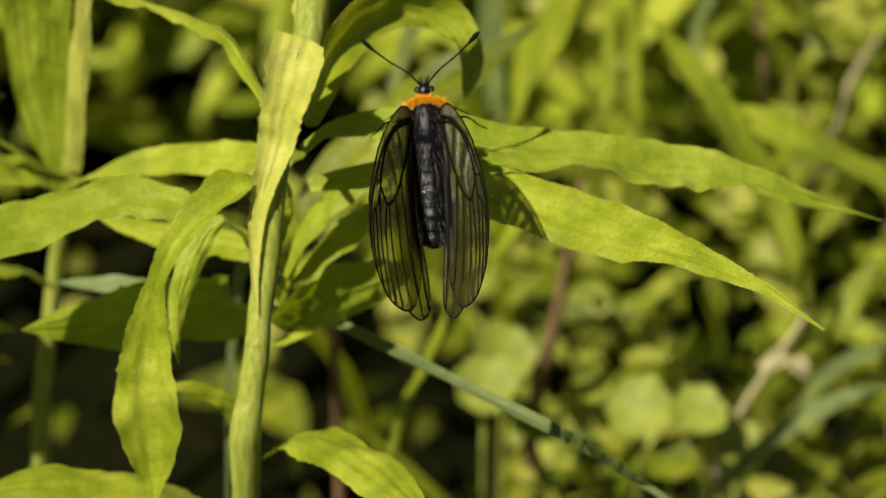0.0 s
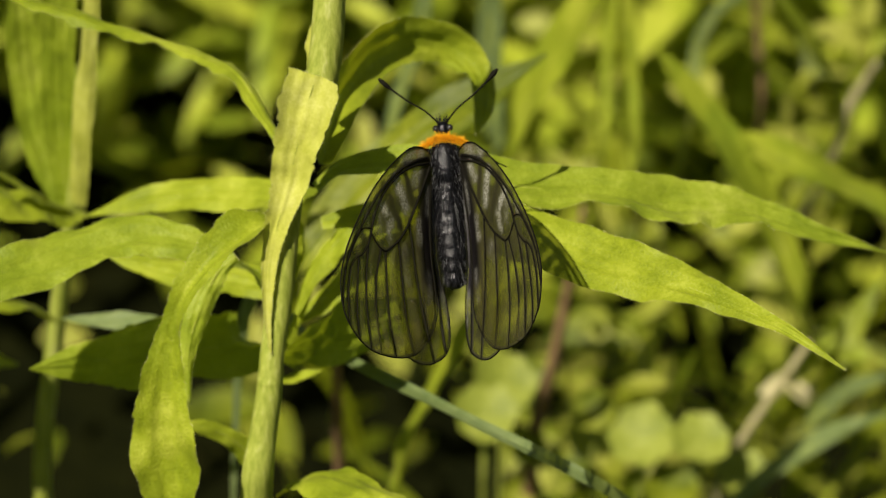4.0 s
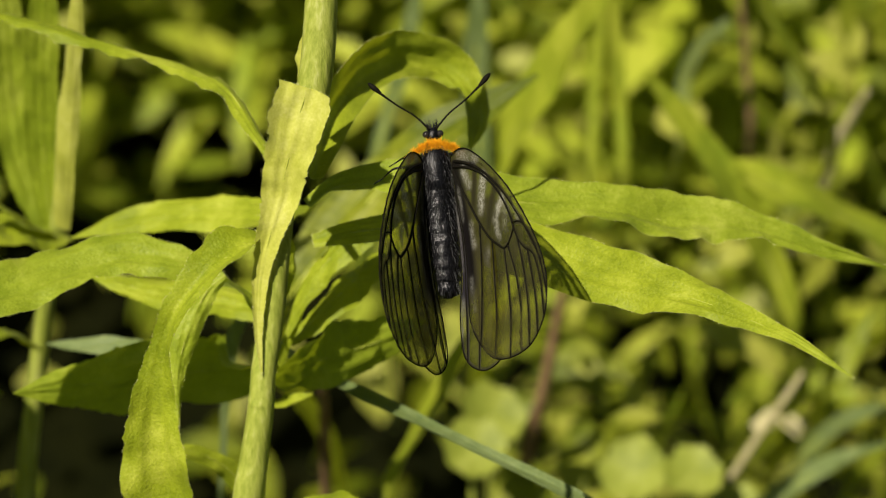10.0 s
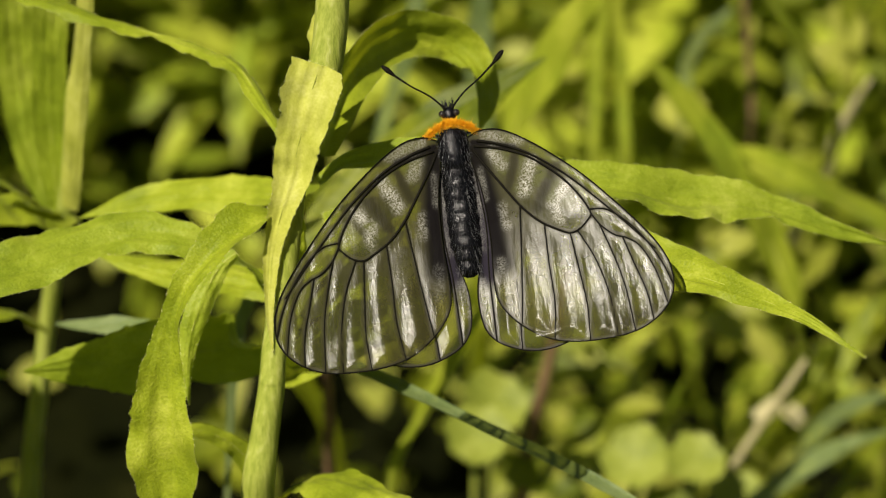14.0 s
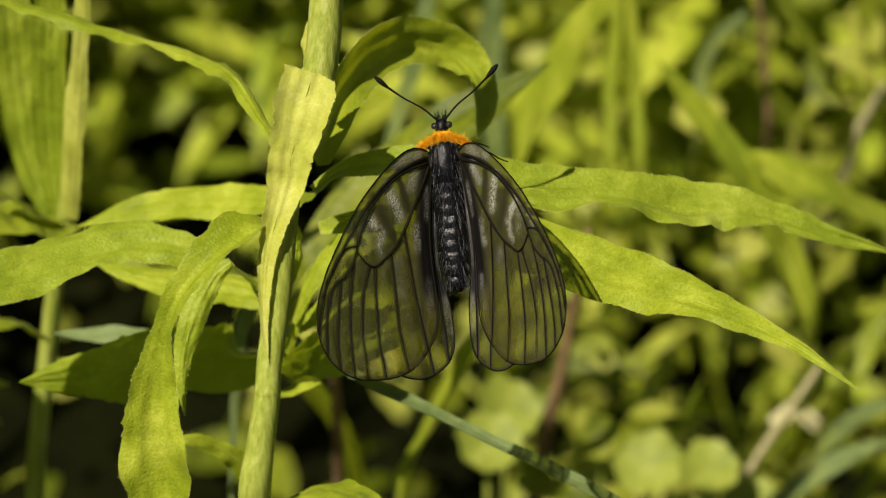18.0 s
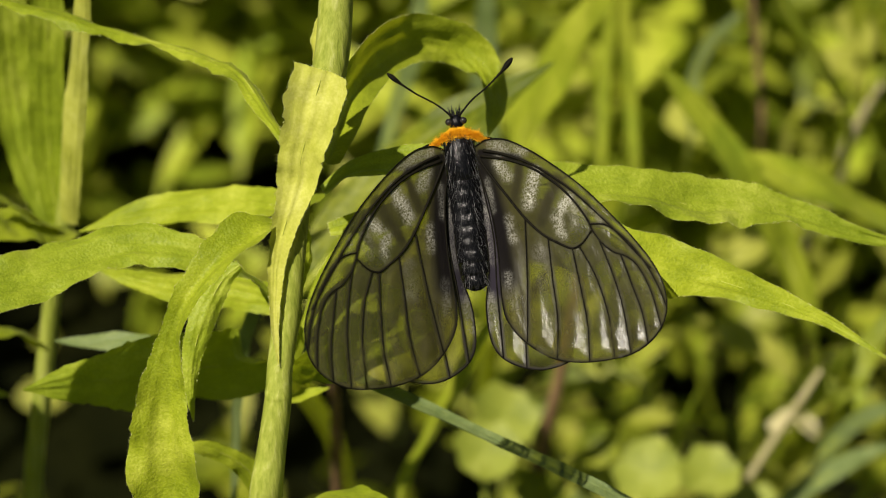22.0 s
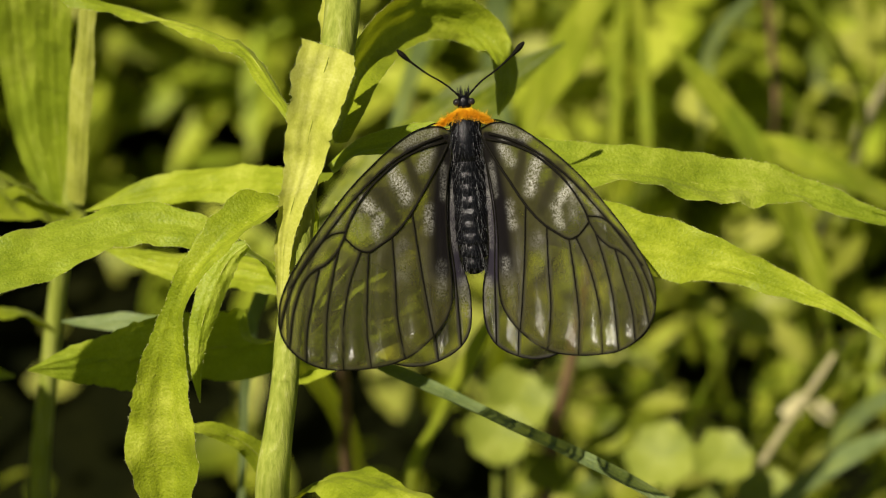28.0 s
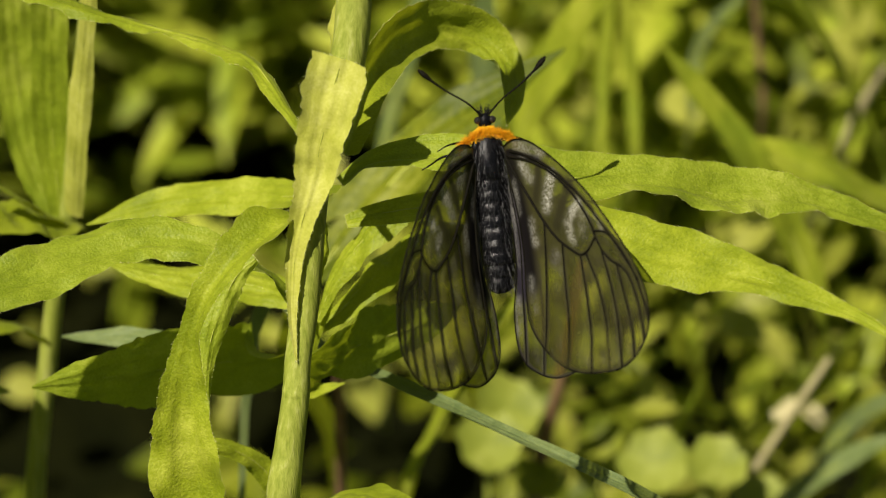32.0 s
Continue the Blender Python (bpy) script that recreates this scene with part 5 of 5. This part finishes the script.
# ---------------------------------------------------------------- what moves
def motions():
    # leaves that the breeze moves
    droop = [(0, -0.20), (0.5, -0.30), (1, 0.01), (1.5, -0.45), (2, -1.09), (2.5, 0.28), (3, -0.45), (3.5, 1.39), (5.5, 0.24), (6, 0.85), (6.5, -1.16), (7, 1.22), (7.5, 0.18), (8, 0.52), (8.5, -0.57), (9, 0.09), (9.5, 0.57), (10, 1.73), (10.5, 0.06), (11, -2.13), (11.5, 0.64), (12, 1.75), (12.5, -0.07), (13, 0.28), (13.5, 0.88), (14, 0.66), (14.5, -0.37), (17.5, 0.00), (20, 0.60), (23, -0.50), (25.5, 0.30), (27.5, -1.86), (28, -1.72), (28.5, -0.09), (29, -1.99), (29.5, -0.48), (30, -1.05), (30.5, -1.67), (31, -0.04), (31.5, 0.52), (32, 1.54)]
    reach = [(0, -0.18), (0.5, -2.93), (1, -1.64), (1.5, -1.54), (2, -1.64), (2.5, -0.55), (3, -0.26), (3.5, -0.09), (6.5, -1.55), (7, -0.71), (7.5, -1.42), (8, -1.78), (8.5, -2.63), (9, -0.01), (9.5, -0.47), (10, 0.42), (10.5, -2.46), (11, -0.28), (11.5, -1.04), (12, -0.08), (12.5, -0.18), (13, 1.05), (13.5, 0.29), (14, 0.16), (14.5, -0.15), (17, -1.20), (18, -2.10), (19, 0.30), (20, 0.20), (22, 0.50), (24, -0.20), (25, -0.80), (28, -0.30), (28.6, -0.30), (29, -2.80), (29.5, -2.10), (30, -1.30), (31, -0.30), (32, 0.00)]
    for ob, rows in ((drooping, droop), (reaching, reach)):
        at = ob.location.copy()
        walk(ob, [(t, Matrix.Translation(at) @ Matrix.Rotation(radians(a), 4, (0.001, -0.788, 0.616))) for t, a in rows])
    body = [
        (0, 0.00005, 0.00813, 0.55914, 43.03, -4.84, 1.37),
        (0.5, -0.00032, 0.00802, 0.55900, 43.22, -6.37, 0.05),
        (1, -0.00027, 0.00808, 0.55906, 43.35, -7.16, -0.60),
        (1.5, -0.00026, 0.00817, 0.55918, 43.32, -6.49, 0.14),
        (2, -0.00064, 0.00843, 0.55951, 43.94, -6.65, -4.07),
        (2.5, 0.00026, 0.00823, 0.55924, 43.29, -5.17, 1.62),
        (3, 0.00042, 0.00813, 0.55910, 43.34, -5.23, 1.67),
        (3.5, 0.00051, 0.00802, 0.55896, 43.39, -5.29, 1.72),
        (5.5, 0.00060, 0.00839, 0.55939, 43.59, -5.55, 1.92),
        (6, 0.00065, 0.00844, 0.55946, 43.64, -5.62, 1.97),
        (6.5, 0.00057, 0.00843, 0.55943, 43.62, -4.71, 2.84),
        (7, 0.00087, 0.00865, 0.55972, 43.50, -1.27, 6.12),
        (7.5, 0.00061, 0.00827, 0.55922, 43.64, -3.44, 4.05),
        (8, 0.00044, 0.00815, 0.55906, 43.79, -4.89, 2.66),
        (8.5, 0.00051, 0.00817, 0.55908, 43.79, -4.17, 3.36),
        (9, 0.00070, 0.00835, 0.55929, 43.79, -3.45, 4.05),
        (9.5, 0.00081, 0.00836, 0.55930, 43.83, -3.64, 4.21),
        (10, -0.00005, 0.00870, 0.55972, 43.90, -0.60, 7.49),
        (10.5, 0.00023, 0.00842, 0.55932, 44.26, -4.76, 3.82),
        (11, 0.00003, 0.00870, 0.55966, 44.86, -8.51, 0.44),
        (11.5, 0.00066, 0.00851, 0.55939, 44.67, -6.25, 3.74),
        (12, 0.00063, 0.00867, 0.55957, 44.78, -6.37, 4.67),
        (12.5, 0.00071, 0.00872, 0.55962, 44.73, -5.90, 5.14),
        (13, 0.00090, 0.00875, 0.55966, 44.68, -5.42, 5.62),
        (13.5, 0.00095, 0.00866, 0.55955, 44.68, -5.42, 5.62),
        (14, 0.00070, 0.00860, 0.55947, 44.68, -5.42, 5.62),
        (14.5, 0.00063, 0.00867, 0.55956, 44.68, -5.42, 5.62),
        (16.5, 0.00049, 0.00892, 0.55924, 49.46, -0.67, 8.24),
        (17, 0.00008, 0.00881, 0.55892, 50.78, -2.59, 5.30),
        (17.5, 0.00013, 0.00870, 0.55878, 50.83, -3.73, 4.29),
        (18, 0.00030, 0.00863, 0.55869, 50.93, -5.19, 2.89),
        (18.5, 0.00041, 0.00880, 0.55891, 50.93, -5.39, 3.04),
        (19, 0.00050, 0.00895, 0.55911, 50.91, -5.58, 3.20),
        (19.5, 0.00062, 0.00891, 0.55904, 51.01, -5.00, 4.01),
        (20, 0.00025, 0.00885, 0.55893, 51.11, -4.42, 4.83),
        (20.5, 0.00014, 0.00856, 0.55853, 51.26, -4.42, 4.94),
        (21, 0.00006, 0.00897, 0.55904, 51.42, -4.42, 5.05),
        (21.5, 0.00022, 0.00890, 0.55893, 51.58, -4.42, 5.15),
        (22, 0.00048, 0.00879, 0.55877, 51.73, -4.42, 5.26),
        (22.5, 0.00040, 0.00891, 0.55889, 51.89, -4.42, 5.37),
        (23, 0.00033, 0.00895, 0.55893, 52.05, -4.43, 5.47),
        (23.5, -0.00004, 0.00876, 0.55866, 52.26, -4.29, 5.05),
        (24, 0.00027, 0.00860, 0.55843, 52.46, -4.15, 4.62),
        (24.5, 0.00044, 0.00879, 0.55865, 52.71, -4.46, 3.59),
        (25, 0.00000, 0.00865, 0.55845, 52.95, -4.77, 2.56),
        (25.5, 0.00007, 0.00843, 0.55815, 53.13, -4.50, 2.35),
        (27.5, -0.00013, 0.00896, 0.55873, 53.83, -3.45, 1.52),
        (28, 0.00004, 0.00869, 0.55836, 54.01, -3.18, 1.31),
        (28.3, 0.00014, 0.00899, 0.55875, 54.03, -3.64, 0.91),
        (28.6, 0.00066, 0.00888, 0.55861, 54.06, -4.10, 0.50),
        (28.9, 0.00022, 0.00921, 0.55903, 54.10, -4.56, 0.10),
        (29.2, -0.00057, 0.00913, 0.55893, 54.09, -4.55, 0.35),
        (29.5, -0.00022, 0.00886, 0.55858, 54.05, -4.30, 0.92),
        (29.8, -0.00038, 0.00885, 0.55856, 54.01, -4.05, 1.49),
        (30.1, 0.00122, 0.00846, 0.55806, 53.99, -3.98, 1.81),
        (30.4, 0.00050, 0.00841, 0.55801, 54.01, -4.27, 1.65),
        (30.7, 0.00050, 0.00887, 0.55859, 54.02, -4.55, 1.49),
        (31, 0.00063, 0.00862, 0.55828, 54.04, -4.83, 1.33),
        (31.3, -0.00053, 0.00894, 0.55868, 53.84, -2.88, 4.25),
        (31.6, 0.00056, 0.00875, 0.55845, 53.74, -0.92, 7.16),
        (32, 0.00116, 0.00813, 0.55764, 53.71, 0.13, 8.88),
    ]
    walk(BUTTERFLY, [(t, pose(x, y, z, rx, ry, rz)) for t, x, y, z, rx, ry, rz in body])
    # how far each side's wings are raised, in degrees
    raised_a = [
        (0, 73.6), (0.1, 70.2), (0.2, 63.3), (0.5, 57.9), (1, 52.4), (1.5, 45.6), (1.7, 23.4), (1.8, 17.0), (2, 14.0), (2.1, 39.0),
        (2.2, 70.3), (2.3, 68.6), (2.5, 69.5), (2.8, 69.8), (3, 68.0), (3.5, 62.3), (4.5, 53.9), (5.5, 46.2), (6, 28.8), (6.5, 10.4),
        (6.7, 6.3), (6.8, 13.8), (6.9, 85.5), (7, 73.2), (7.2, 65.2), (7.5, 62.9), (8, 64.4), (8.5, 61.4), (9, 56.4), (9.5, 39.2),
        (9.6, 58.9), (9.7, 76.0), (9.9, 67.4), (10, 64.4), (10.2, 56.8), (10.5, 49.5), (11, 34.8), (11.2, 31.0), (11.5, 19.0), (11.8, 11.1),
        (12, 13.6), (13, 8.4), (14, 6.8), (14.5, 7.2), (15.5, 29.5), (16.5, 54.2), (16.7, 56.3), (17, 58.4), (17.5, 47.6), (18, 46.8),
        (18.5, 45.8), (19, 44.0), (19.5, 39.4), (20, 40.0), (20.5, 35.1), (21, 20.4), (21.5, 22.8), (22, 30.0), (22.5, 24.9), (23, 24.8),
        (23.5, 23.7), (24, 6.0), (24.5, 10.1), (24.6, 34.6), (24.7, 44.9), (24.8, 49.4), (25, 48.0), (25.5, 36.8), (26.5, 31.7), (27.5, 26.5),
        (28, 20.0), (28.3, 15.1), (28.7, 19.3), (28.8, 82.8), (28.9, 69.2), (29, 60.8), (29.2, 60.0), (29.5, 58.3), (29.8, 54.9), (30, 52.4),
        (30.1, 51.6), (31, 50.4), (31.6, 50.4), (32, 50.4),
    ]
    raised_b = [
        (0, 69.6), (0.1, 67.1), (0.2, 61.0), (0.5, 58.3), (1, 57.2), (1.5, 58.6), (1.7, 39.6), (1.8, 25.0), (2, 24.0), (2.1, 57.9),
        (2.2, 87.0), (2.3, 83.0), (2.5, 79.3), (2.8, 72.7), (3, 66.4), (3.5, 63.0), (4.5, 59.1), (5.5, 55.9), (6, 40.8), (6.5, 15.8),
        (6.7, 9.1), (6.8, 15.2), (6.9, 85.6), (7, 72.0), (7.2, 64.0), (7.5, 61.7), (8, 63.2), (8.5, 59.2), (9, 53.2), (9.5, 38.6),
        (9.6, 58.9), (9.7, 76.5), (9.9, 68.9), (10, 66.4), (10.2, 61.6), (10.5, 58.5), (11, 50.8), (11.2, 42.5), (11.5, 23.8), (11.8, 9.2),
        (12, 7.2), (13, 1.0), (14, 12.0), (14.5, 11.0), (15.5, 30.7), (16.5, 52.8), (16.7, 54.3), (17, 55.6), (17.5, 51.5), (18, 57.2),
        (18.5, 51.8), (19, 45.6), (19.5, 39.0), (20, 37.6), (20.5, 43.3), (21, 39.2), (21.5, 31.6), (22, 28.8), (22.5, 28.7), (23, 33.6),
        (23.5, 36.5), (24, 16.0), (24.5, 21.1), (24.6, 44.4), (24.7, 53.6), (24.8, 56.9), (25, 53.2), (25.5, 43.0), (26.5, 39.9), (27.5, 36.7),
        (28, 31.2), (28.3, 25.8), (28.7, 29.4), (28.8, 88.0), (28.9, 78.9), (29, 70.4), (29.2, 69.8), (29.5, 68.3), (29.8, 65.2), (30, 62.8),
        (30.1, 61.8), (31, 59.6), (31.6, 57.9), (32, 56.8),
    ]
    for w, s, z in WINGS:
        walk(w, [(t, pose(s * 0.002, 0, z * 0.001, 0, -s * a, 0) @ pose(0, 0, 0, 0, 0, s * 2.4 * min(a / 37, 1.6))) for t, a in (raised_a if s < 0 else raised_b)])


motions()
